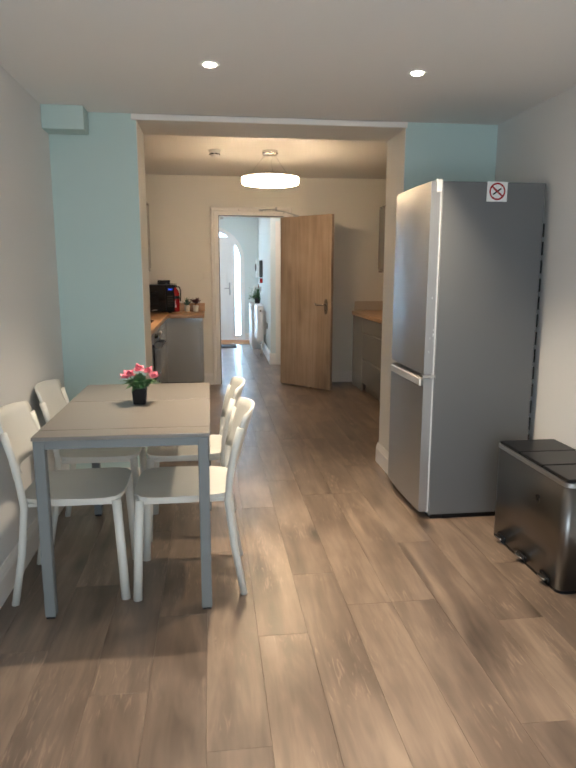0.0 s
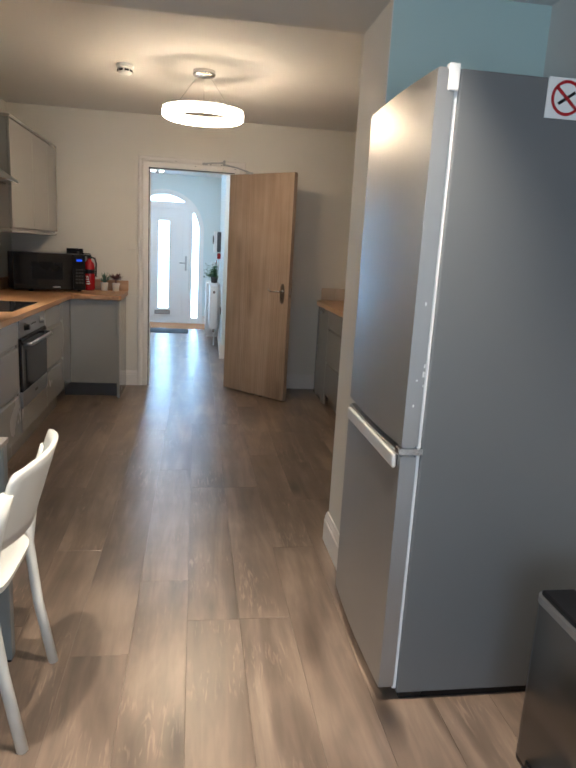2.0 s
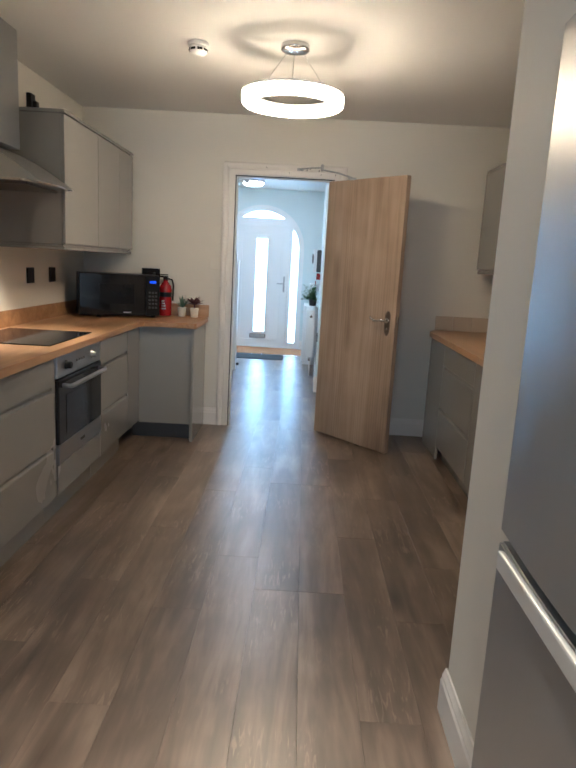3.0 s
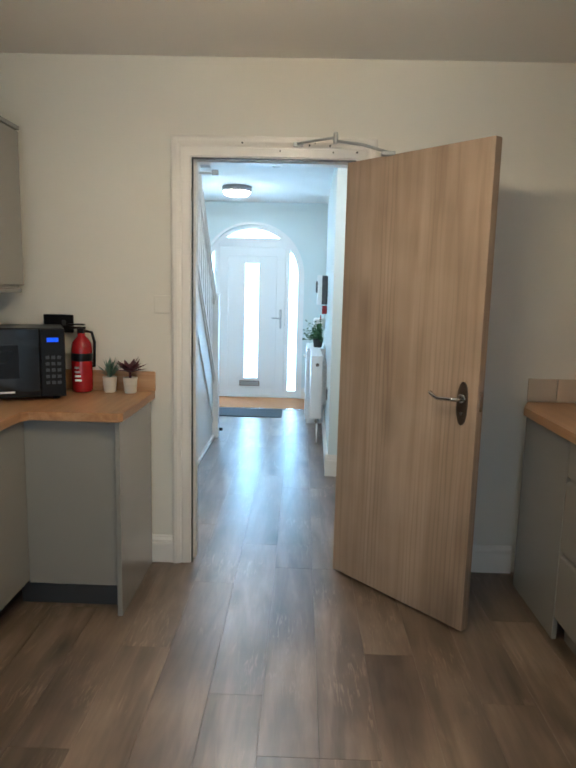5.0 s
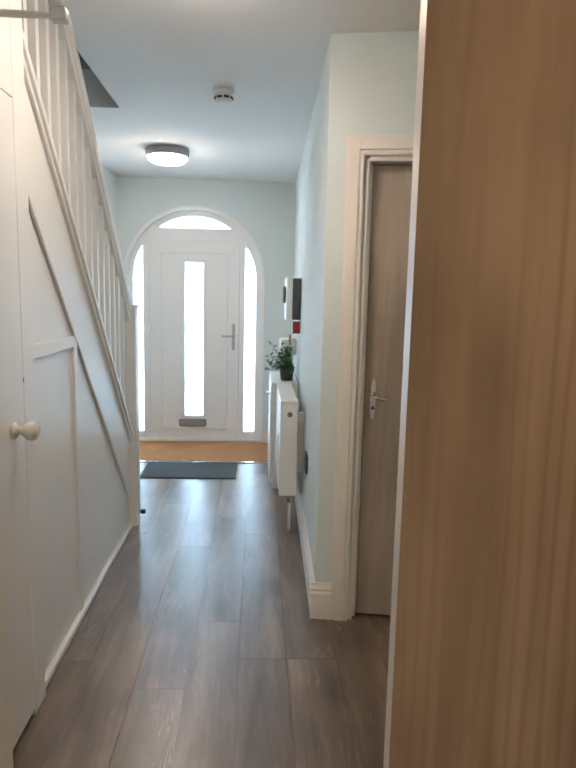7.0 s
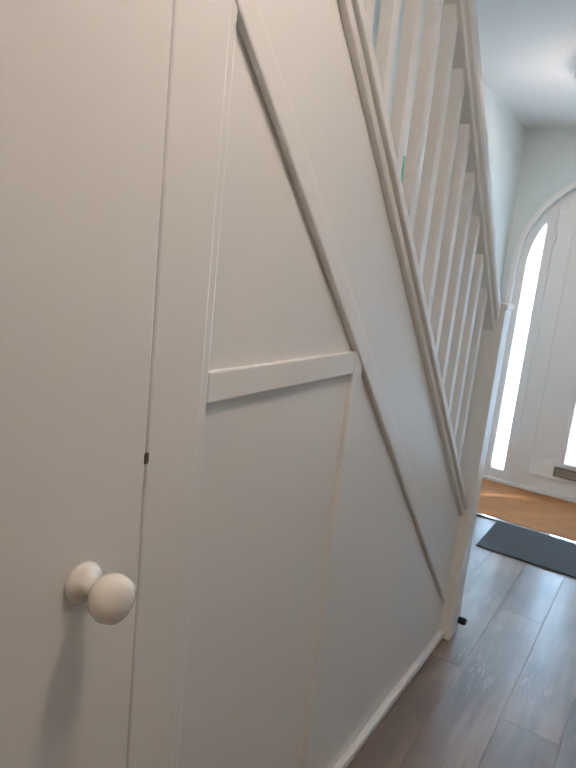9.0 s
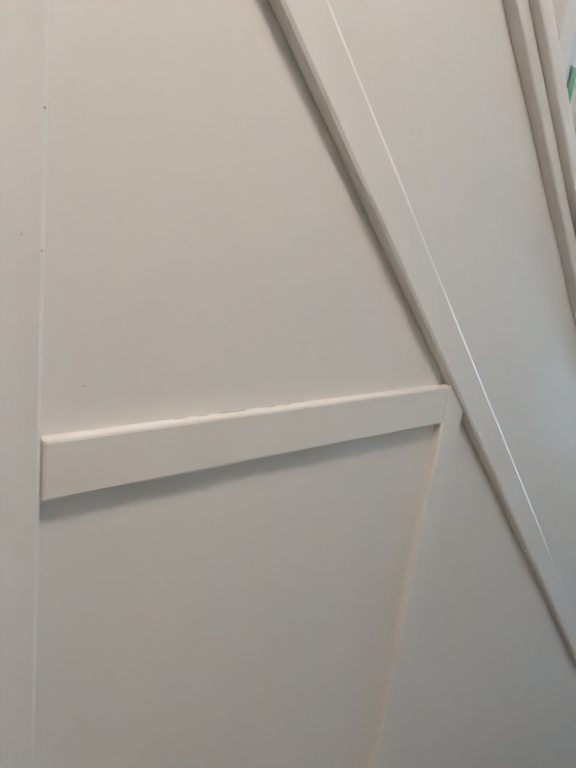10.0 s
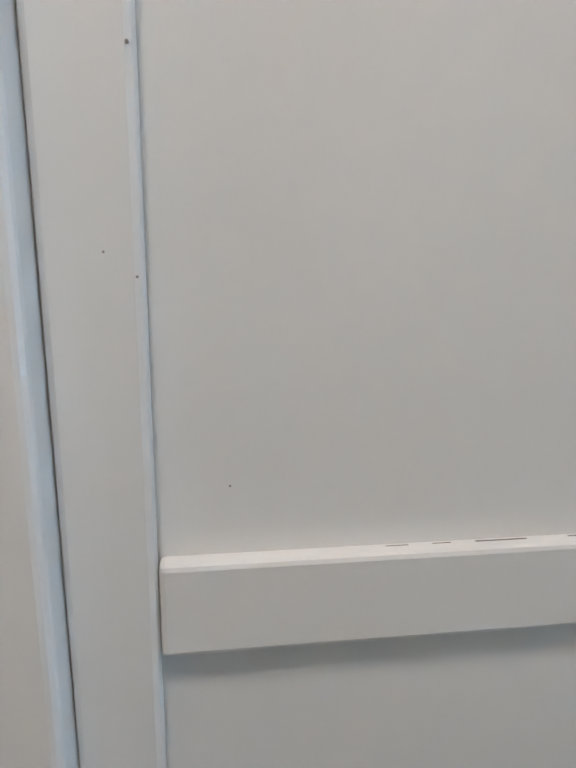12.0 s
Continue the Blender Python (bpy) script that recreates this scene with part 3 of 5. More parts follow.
hnd = part("handle", B(((0.722, 12.012, 0.90), (0.750, 12.026, 1.145)), bevel=0.006), STEEL, leaf, "grey steel lever handle on a long plate")
bm = tube(bmesh.new(), [(0.736, 12.012, 1.03), (0.736, 11.97, 1.03), (0.72, 11.965, 1.03), (0.63, 11.965, 1.032)], 0.009)
part("lever", bm, STEEL, leaf)
for z in (0.16, 1.05, 1.72):
    part("hinge", B(((-0.058, 12.012, z), (-0.034, 12.026, z + 0.09)), bevel=0.004), PVC, fd)

# garden door behind the start of the walk
gd = thing("garden_door", (0.75, DY0 - 0.06, 0), "white framed glass garden door, closed", "patio door", kind="structure")
bm = B(((-0.2, DY0 - 0.09, 0), (-0.12, DY0 - 0.03, 2.1)), ((1.62, DY0 - 0.09, 0), (1.7, DY0 - 0.03, 2.1)), ((0.71, DY0 - 0.09, 0), (0.79, DY0 - 0.03, 2.1)), ((-0.12, DY0 - 0.09, 2.02), (1.62, DY0 - 0.03, 2.1)), ((-0.12, DY0 - 0.09, 0), (1.62, DY0 - 0.03, 0.08)))
part("frame", bm, PVC, gd)
for x0, x1 in ((-0.12, 0.71), (0.79, 1.62)):
    pane = part("pane", B(((x0, DY0 - 0.066, 0.08), (x1, DY0 - 0.06, 2.02))), GLASS, gd)
    pane.visible_shadow = False

ground = setting("ground", B(((-60, -60, -0.5), (60, 60, -0.3))), surf("garden_ground", (0.10, 0.14, 0.06), 0.95, vary=0.3, scale=0.8, grain=30, bump=0.3), "green garden ground outside", "ground")

# boxed pipe in the dining corner
setting("boxing_dining", B(((DX0, 3.30, 2.115), (-0.297, DY1 - 0.002, DZ)), bevel=0.004), MINT_WALL, "aqua boxed-in pipe below the ceiling", "boxing")


# ---- stairs and the panelled cupboard under them ----
bm = B(((0.12, HY0, 0), (PFX, 7.36, HZ)), ((0.12, 7.36, 1.982), (PFX, 8.054, HZ)))
box(bm, (0.12, 8.054, 0), (PFX, 8.159, HZ), 0.005, 3)
setting("wall_under_stairs", bm, GLOSS_WHITE, "white gloss framing of the stair cupboard", "panelling")
cup = thing("cupboard_door", (PFX, 7.7, 0), "white gloss flush door of the stair cupboard, closed", "door", kind="structure")
part("door_leaf", B(((0.19, 7.364, 0.03), (PFX + 0.001, 8.0518, 1.978)), bevel=0.003), GLOSS_WHITE, cup)
KN = (PFX, 7.955, 1.006)
bm = lathe(bmesh.new(), [(0.026, 0.0), (0.027, 0.006), (0.024, 0.010), (0.013, 0.014), (0.012, 0.028), (0.018, 0.034), (0.027, 0.044), (0.030, 0.056), (0.027, 0.068), (0.017, 0.075), (0.004, 0.077)], KN, "X", 32)
part("knob", bm, CERAMIC, cup, "glossy white ceramic door knob")
part("latch", B(((PFX - 0.004, 8.049, 1.137), (PFX + 0.002, 8.057, 1.152)), bevel=0.001), BRONZE, cup)

stair = thing("staircase", (0.0, 9.8, 0), "white gloss panelled staircase with slender balusters", "staircase", kind="structure")
PB, PF = 0.193, 0.205           # panel back and face of the raised strips


def below(y0, y1, s0, s1):
    """A strip on the slope between two values of y + z."""
    return [(y0, s0 - y0), (y0, s1 - y0), (y1, s1 - y1), (y1, s0 - y1)]


YE = 9.80
part("panel", prism(bmesh.new(), [(8.159, 0), (YE, 0), (YE, 10.33 - YE), (8.159, 10.33 - 8.159)], "X", 0.14, PB), GLOSS_WHITE, stair)
part("stile", B(((PB, 8.159, 0.0), (PF, 8.202, 9.952 - 8.18)), bevel=0.004), GLOSS_WHITE, stair)
part("rail", B(((PB - 0.001, 8.2025, 1.192), (PF - 0.0005, 8.70, 1.242)), bevel=0.003), GLOSS_WHITE, stair)
part("stile", prism(bmesh.new(), [(8.700, 0.0), (8.742, 0.0), (8.742, 9.952 - 8.742), (8.700, 9.952 - 8.700)], "X", PB - 0.001, PF - 0.001, 0.002), GLOSS_WHITE, stair)
part("slanted_rail", prism(bmesh.new(), below(8.162, YE - 0.004, 9.944, 10.010), "X", PB - 0.001, PF + 0.003, 0.005), GLOSS_WHITE, stair)
part("string_board", prism(bmesh.new(), below(8.160, YE - 0.002, 9.985, 10.325), "X", 0.15, PF - 0.005, 0.002), GLOSS_WHITE, stair)
bm = bmesh.new()
prism(bm, below(8.160, YE, 10.322, 10.352), "X", 0.145, 0.215, 0.003)
prism(bm, below(8.160, YE, 10.352, 10.385), "X", 0.135, 0.226, 0.004)
prism(bm, below(8.160, YE, 10.385, 10.405), "X", 0.145, 0.215, 0.003)
part("string_cap", bm, GLOSS_WHITE, stair, "moulded white cap along the string")
part("floor_bead", B(((PB, 8.16, 0.0), (PF + 0.012, YE, 0.030)), bevel=0.005), GLOSS_WHITE, stair)
bm = B(((0.150, 9.795, 0.0), (0.245, 9.885, 1.33)), bevel=0.004)
box(bm, (0.142, 9.787, 1.33), (0.253, 9.893, 1.352), 0.006)
part("newel_post", bm, GLOSS_WHITE, stair)
bm = bmesh.new()
prism(bm, below(8.162, 9.80, 11.045, 11.075), "X", 0.165, 0.215, 0.003)
prism(bm, below(8.162, 9.80, 11.075, 11.155), "X", 0.155, 0.228, 0.014)
part("handrail", bm, GLOSS_WHITE, stair)
y = 9.661
while y > 8.2:
    bm = prism(bmesh.new(), [(y - 0.0155, 10.40 - y), (y + 0.0155, 10.40 - y - 0.016), (y + 0.0155, 11.05 - y - 0.01), (y - 0.0155, 11.05 - y + 0.01)], "X", 0.176, 0.204)
    part("baluster", bm, GLOSS_WHITE, stair)
    y -= 0.108
for i in range(13):
    y1 = 9.80 - 0.195 * i
    bm = B(((HLX + 0.002, y1 - 0.215, 0.195 * i if i else 0.0), (0.149, y1, 0.195 * (i + 1))))
    part("step", bm, STAIR_GREY, stair, "grey carpeted step")

for y, z, r in ((8.186, 1.387, 0.0007), (8.199, 1.465, 0.0009), (8.199, 1.377, 0.0007)):
    part("nail_dent", lathe(bmesh.new(), [(r, PF - 0.001), (r * 0.8, PF + 0.0003)], (0, y, z), "X", 8), DENT_GREY, stair)
part("nail_dent", lathe(bmesh.new(), [(0.0007, PB - 0.001), (0.0006, PB + 0.0004)], (0, 8.237, 1.277), "X", 8), DENT_GREY, stair)
rnd = random.Random(4)
y = 8.315
while y < 8.45:
    ln = rnd.uniform(0.006, 0.03)
    part("paint_crack", B(((PB + 0.003, y, 1.2418), (PB + 0.003 + rnd.uniform(0.0003, 0.0009), y + ln, 1.2422))), BRONZE, stair, "hairline crack in the paint")
    y += ln + rnd.uniform(0.002, 0.03)

# ---- hall side door, set at an angle ----
HD = pose(CXR, CYR, 0, 0, 0, math.degrees(math.atan2(D.y, D.x)))
hd = thing("hall_side_door", (CXR, CYR, 0), "grey-brown wood veneer side door, closed", "door", kind="structure")


def angled(bm):
    return turned(bm, HD)


bm = bmesh.new()
for a, b, d in ((0.072, 0.150, 0.016), (0.090, 0.128, 0.023), (0.136, 0.1465, 0.020)):
    box(bm, (a, -d, 0), (b, -0.001, 2.135 - a), 0.002)
    box(bm, (b, -d, 2.135 - b), (1.0, -0.001, 2.135 - a), 0.002)
part("architrave", angled(bm), TRIM_WHITE, hd)
bm = B(((0.1555, -0.004, 0), (0.168, 0.07, 1.975)), ((0.168, 0.028, 0), (0.182, 0.044, 1.965)), ((0.168, -0.004, 1.965), (0.899, 0.07, 1.988)), bevel=0.0015)
part("lining", angled(bm), TRIM_WHITE, hd)
dl = part("door_leaf", angled(B(((0.184, 0.045, 0.01), (0.895, 0.072, 1.958)), bevel=0.002)), wood("grey_oak_veneer", (0.27, 0.22, 0.175), (0.36, 0.30, 0.245), (0.44, 0.375, 0.31), 0.4, "Z", 0.6, vary=0.03, bump=0.08), hd)
bm = prism(bmesh.new(), [(0.222 + 0.012 * math.cos(t * 0.2618), 0.995 + 0.090 * math.copysign(abs(math.sin(t * 0.2618)) ** 0.8, math.sin(t * 0.2618))) for t in range(24)], "Y", 0.037, 0.046)
part("handle_plate", angled(bm), CHROME, dl, "oval chrome handle plate")
part("lever", angled(tube(bmesh.new(), [(0.222, 0.04, 1.01), (0.222, -0.008, 1.01), (0.236, -0.016, 1.008), (0.262, -0.016, 1.0), (0.285, -0.012, 1.004)], 0.008)), CHROME, dl)
part("keyhole", angled(lathe(bmesh.new(), [(0.008, 0.032), (0.009, 0.038)], (0.222, 0, 0.955), "Y", 14)), BRONZE, dl)

# ---- oak door between kitchen and hall, standing open ----
door = thing("kitchen_door", (1.205, 7.085, 0), "open flush oak veneer fire door with bronze handle plate", "door", kind="structure")
DL = 0.752
ang = math.degrees(math.atan2(6.512 - 7.07, 1.713 - 1.205))
DM = Matrix.Translation((1.196, 7.07, 0)) @ pose(0, 0, 0, 0, 0, ang)


def hung(bm):
    return turned(bm, DM)


lf = new("door_leaf", mesh_of("door_leaf", B(((0.0, 0.0, 0.012), (DL, 0.044, 1.978)), bevel=0.002), OAK))
lf.parent, lf.matrix_basis = door, Matrix.Translation(-Vector(door.location)) @ DM
lf["base_place"] = (0, 0, 0)


def on_leaf(name, bm, mat, label=""):
    ob = new(name, mesh_of(name, bm, mat))
    ob.parent = lf
    if label:
        ob["label"] = label
    return ob


def oval(cx, cz, w, h, n=28):
    return [(cx + w * math.cos(2 * math.pi * i / n), cz + h * math.copysign(abs(math.sin(2 * math.pi * i / n)) ** 0.75, math.sin(2 * math.pi * i / n))) for i in range(n)]


on_leaf("handle_plate", prism(bmesh.new(), oval(DL - 0.066, 0.965, 0.024, 0.088), "Y", -0.006, 0.001), BRONZE, "oval dark bronze handle plate")
on_leaf("rose", lathe(bmesh.new(), [(0.015, -0.016), (0.019, -0.012), (0.020, -0.005)], (DL - 0.066, 0, 0.985), "Y", 20), CHROME)
on_leaf("lever", tube(bmesh.new(), [(DL - 0.066, -0.010, 0.985), (DL - 0.066, -0.050, 0.985), (DL - 0.085, -0.058, 0.985), (DL - 0.15, -0.056, 0.980), (DL - 0.185, -0.050, 0.993), (DL - 0.192, -0.048, 1.0)], 0.0085), CHROME, "chrome lever handle")
on_leaf("keyhole", lathe(bmesh.new(), [(0.007, -0.008), (0.008, -0.005)], (DL - 0.066, 0, 0.925), "Y", 14), CHROME)
on_leaf("latch", B(((DL - 0.001, 0.014, 0.94), (DL + 0.003, 0.030, 1.02)), bevel=0.001), CHROME)
on_leaf("lever", tube(bmesh.new(), [(DL - 0.066, 0.044, 0.985), (DL - 0.066, 0.094, 0.985), (DL - 0.15, 0.10, 0.980)], 0.0085), CHROME, "chrome lever handle")
on_leaf("seal", B(((DL - 0.30, 0.012, 0.002), (DL - 0.27, 0.032, 0.013))), DARK_GREY)
for k, (hx, hz) in enumerate(((0.71, 2.062), (0.885, 2.03), (1.02, 2.056), (1.045, 2.066), (1.115, 2.056), (1.13, 2.028), (1.24, 2.03))):
    hole = lathe(bmesh.new(), [(0.003 if k % 2 else 0.0042, -0.0275), (0.003 if k % 2 else 0.0042, -0.012)], (hx, KY1, hz), "Y", 10)
    part("screw_hole", hole, GREY_DARK, door, "old dark screw hole")
cl = thing("door_closer", (0.964, 7.10, 2.06), "folding steel arm of a door closer", "door closer")
part("bracket", B(((0.945, 7.086, 2.048), (0.992, 7.104, 2.068)), bevel=0.003), STEEL, cl)
part("arm", tube(bmesh.new(), [(0.965, 7.08, 2.06), (1.05, 7.02, 2.062), (1.133, 6.95, 2.06)], 0.006), STEEL, cl)
part("pivot", lathe(bmesh.new(), [(0.010, 2.035), (0.011, 2.04), (0.011, 2.075), (0.008, 2.082)], (1.133, 6.95, 0), "Z", 16), STEEL, cl)
part("arm", tube(bmesh.new(), [(1.133, 6.95, 2.045), (1.25, 6.90, 2.02), (1.355, 6.885, 1.988)], 0.0065), STEEL, cl)
part("foot", B(((1.325, 6.865, 1.974), (1.385, 6.90, 1.990)), bevel=0.003), STEEL, cl)


# ---- dining room ----
def dining_table():
    x0, x1, y0, y1, h = -0.305, 0.358, 1.95, 3.06, 0.742
    t = thing("dining_table", (0.025, 2.5, 0), "grey rectangular extending dining table with taupe top", "table")
    m = (y0 + y1) / 2
    for a, b, c, d in ((x0, y0, x1, y0 + 0.105), (x0, y0 + 0.109, x1, m + 0.10), (x0, m + 0.104, x1, y1)):
        part("tabletop", B(((a, b, h - 0.0155), (c, d, h)), bevel=0.002), TABLE_TOP, t)
    bm = B(((x0 + 0.01, y0 + 0.01, h - 0.050), (x1 - 0.01, y0 + 0.032, h - 0.016)), ((x0 + 0.01, y1 - 0.032, h - 0.050), (x1 - 0.01, y1 - 0.01, h - 0.016)), ((x0 + 0.01, y0 + 0.032, h - 0.050), (x0 + 0.032, y1 - 0.032, h - 0.016)), ((x1 - 0.032, y0 + 0.032, h - 0.050), (x1 - 0.01, y1 - 0.032, h - 0.016)))
    part("apron", bm, TABLE_GREY, t)
    part("runner", B(((x0 + 0.034, y0 + 0.034, h - 0.03), (x1 - 0.034, y1 - 0.034, h - 0.0165))), BLACK, t, "dark extension runner")
    for x in (x0 + 0.004, x1 - 0.046):
        for y in (y0 + 0.004, y1 - 0.046):
            part("leg", B(((x, y, 0.008), (x + 0.042, y + 0.042, h - 0.016)), bevel=0.004), TABLE_GREY, t)
            part("foot", B(((x + 0.004, y + 0.004, 0.0), (x + 0.038, y + 0.038, 0.009))), BLACK, t, "black plastic foot")


dining_table()


def dining_chair():
    """Built facing +x, back at -x, origin under the middle of the seat."""
    t = thing("dining_chair", (0, 0, 0), "white lacquered wooden dining chair with curved backrest", "chair", "chairs round the table")
    bm = bmesh.new()
    # seat: a rounded slab, a little dished
    n, ring_top, ring_low = 40, [], []
    top = bm.verts.new((0, 0, 0.443))
    low = bm.verts.new((0, 0, 0.428))
    for i in range(n):
        a = 2 * math.pi * i / n
        c, s = math.cos(a), math.sin(a)
        r = (abs(c) ** 5 + abs(s) ** 5) ** (-1 / 5)
        x, y = 0.205 * r * c, (0.20 + 0.012 * c) * r * s
        ring_top.append(bm.verts.new((x, y, 0.452)))
        ring_low.append(bm.verts.new((x * 0.985, y * 0.985, 0.434)))
    fs = []
    for i in range(n):
        j = (i + 1) % n
        fs += [bm.faces.new((top, ring_top[i], ring_top[j])), bm.faces.new((low, ring_low[j], ring_low[i])), bm.faces.new((ring_top[i], ring_low[i], ring_low[j], ring_top[j]))]
    bmesh.ops.recalc_face_normals(bm, faces=fs)
    part("seat", bm, CHAIR, t)
    bm = bmesh.new()
    rows = []
    for k in range(7):
        z = 0.562 + 0.230 * k / 6
        w = 0.186 + 0.014 * k / 6 - (0.010 if k in (0, 6) else 0)
        row = []
        for i in range(13):
            u = -1 + 2 * i / 12
            row.append((-0.250 - 0.30 * (z - 0.62) + 0.045 * u * u, w * u, z - (0.012 * u * u if k == 6 else 0)))
        rows.append(row)
    fr = [[bm.verts.new((x + 0.008, y, z)) for x, y, z in row] for row in rows]
    bk = [[bm.verts.new((x - 0.006, y, z)) for x, y, z in row] for row in rows]
    fs = []
    for k in range(6):
        for i in range(12):
            fs += [bm.faces.new((fr[k][i], fr[k][i + 1], fr[k + 1][i + 1], fr[k + 1][i])), bm.faces.new((bk[k][i], bk[k + 1][i], bk[k + 1][i + 1], bk[k][i + 1]))]
    for i in range(12):
        fs += [bm.faces.new((fr[0][i], bk[0][i], bk[0][i + 1], fr[0][i + 1])), bm.faces.new((fr[6][i], fr[6][i + 1], bk[6][i + 1], bk[6][i]))]
    for k in range(6):
        fs += [bm.faces.new((fr[k][0], fr[k + 1][0], bk[k + 1][0], bk[k][0])), bm.faces.new((fr[k][12], bk[k][12], bk[k + 1][12], fr[k + 1][12]))]
    bmesh.ops.recalc_face_normals(bm, faces=fs)
    for f in fs:
        f.smooth = True
    part("backrest", bm, CHAIR, t)
    bm = bmesh.new()
    for s in (-1, 1):
        box(bm, (-0.17, s * 0.165 - 0.012, 0.414), (0.17, s * 0.165 + 0.012, 0.432), 0.004)
    box(bm, (0.15, -0.155, 0.414), (0.172, 0.155, 0.432), 0.004)
    box(bm, (-0.172, -0.155, 0.414), (-0.15, 0.155, 0.432), 0.004)
    part("seat_frame", bm, CHAIR, t)
    for s in (-1, 1):
        bm = tube(bmesh.new(), [(0.178, s * 0.172, 0.435), (0.19, s * 0.178, 0.22), (0.20, s * 0.185, 0.0)], 0.019, 12)
        part("leg", bm, CHAIR, t)
        bm = tube(bmesh.new(), [(-0.245, s * 0.185, 0.0), (-0.205, s * 0.180, 0.22), (-0.182, s * 0.186, 0.42), (-0.192, s * 0.193, 0.53), (-0.212, s * 0.196, 0.64), (-0.237, s * 0.196, 0.73)], 0.0155, 12)
        part("leg", bm, CHAIR, t)
    return t


ch = dining_chair()
ch.matrix_basis = pose(0.245, 2.25, 0, 0, 0, 180)
for x, y, r in ((-0.206, 2.27, 0), (0.235, 2.83, 180), (-0.206, 2.85, 0)):
    copy_thing(ch, pose(x, y, 0, 0, 0, r))


def leaf_blade(bm, base, tip, width, droop=0.0):
    base, tip = Vector(base), Vector(tip)
    d = tip - base
    side = d.cross(Vector((0, 0, 1)))
    side = (side if side.length > 1e-5 else Vector((1, 0, 0))).normalized() * width
    mid = base + d * 0.5 + Vector((0, 0, droop))
    up = d.cross(side).normalized() * width * 0.25
    v = [bm.verts.new(p) for p in (base, mid + side, tip, mid - side, mid - up)]
    for f in ((0, 1, 4), (1, 2, 4), (2, 3, 4), (3, 0, 4)):
        bm.faces.new([v[i] for i in f])


def flower_pot():
    x, y, z = 0.033, 2.53, 0.742
    t = thing("flower_pot", (x, y, z), "small black pot of pink artificial flowers on the table", "potted flower")
    bm = bmesh.new()
    bmesh.ops.create_cone(bm, cap_ends=True, segments=4, radius1=0.040, radius2=0.047, depth=0.075, matrix=Matrix.Translation((x, y, z + 0.0375)) @ pose(0, 0, 0, 0, 0, 45))
    bmesh.ops.bevel(bm, geom=bm.edges[:], offset=0.004, segments=2, affect="EDGES")
    part("pot", bm, BLACK, t)
    rnd = random.Random(3)
    bm = bmesh.new()
    for i in range(44):
        a, r = rnd.uniform(0, 6.28), rnd.uniform(0.03, 0.115)
        b = (x + 0.015 * math.cos(a), y + 0.015 * math.sin(a), z + 0.07)
        leaf_blade(bm, b, (x + r * math.cos(a), y + r * math.sin(a), z + rnd.uniform(0.07, 0.14)), rnd.uniform(0.012, 0.02), 0.02)
    part("leaves", bm, LEAF, t)
    stems, heads = bmesh.new(), bmesh.new()
    for hx, hy, hz in ((-0.058, 0, 0.128), (0.0, 0.02, 0.155), (0.068, -0.01, 0.124), (-0.035, -0.04, 0.135), (0.04, 0.03, 0.142)):
        tube(stems, [(x, y, z + 0.07), (x + hx * 0.6, y + hy * 0.6, z + hz * 0.7), (x + hx, y + hy, z + hz)], 0.002, 5)
        for k in range(24):
            a, e = rnd.uniform(0, 6.28), rnd.uniform(-0.2, 1.3)
            c = Vector((x + hx, y + hy, z + hz))
            leaf_blade(heads, c, c + Vector((math.cos(a) * math.cos(e), math.sin(a) * math.cos(e), math.sin(e))) * rnd.uniform(0.024, 0.038), 0.014, 0.003)
    part("stems", stems, LEAF, t)
    part("petals", heads, PETAL, t, "pink petals")


flower_pot()


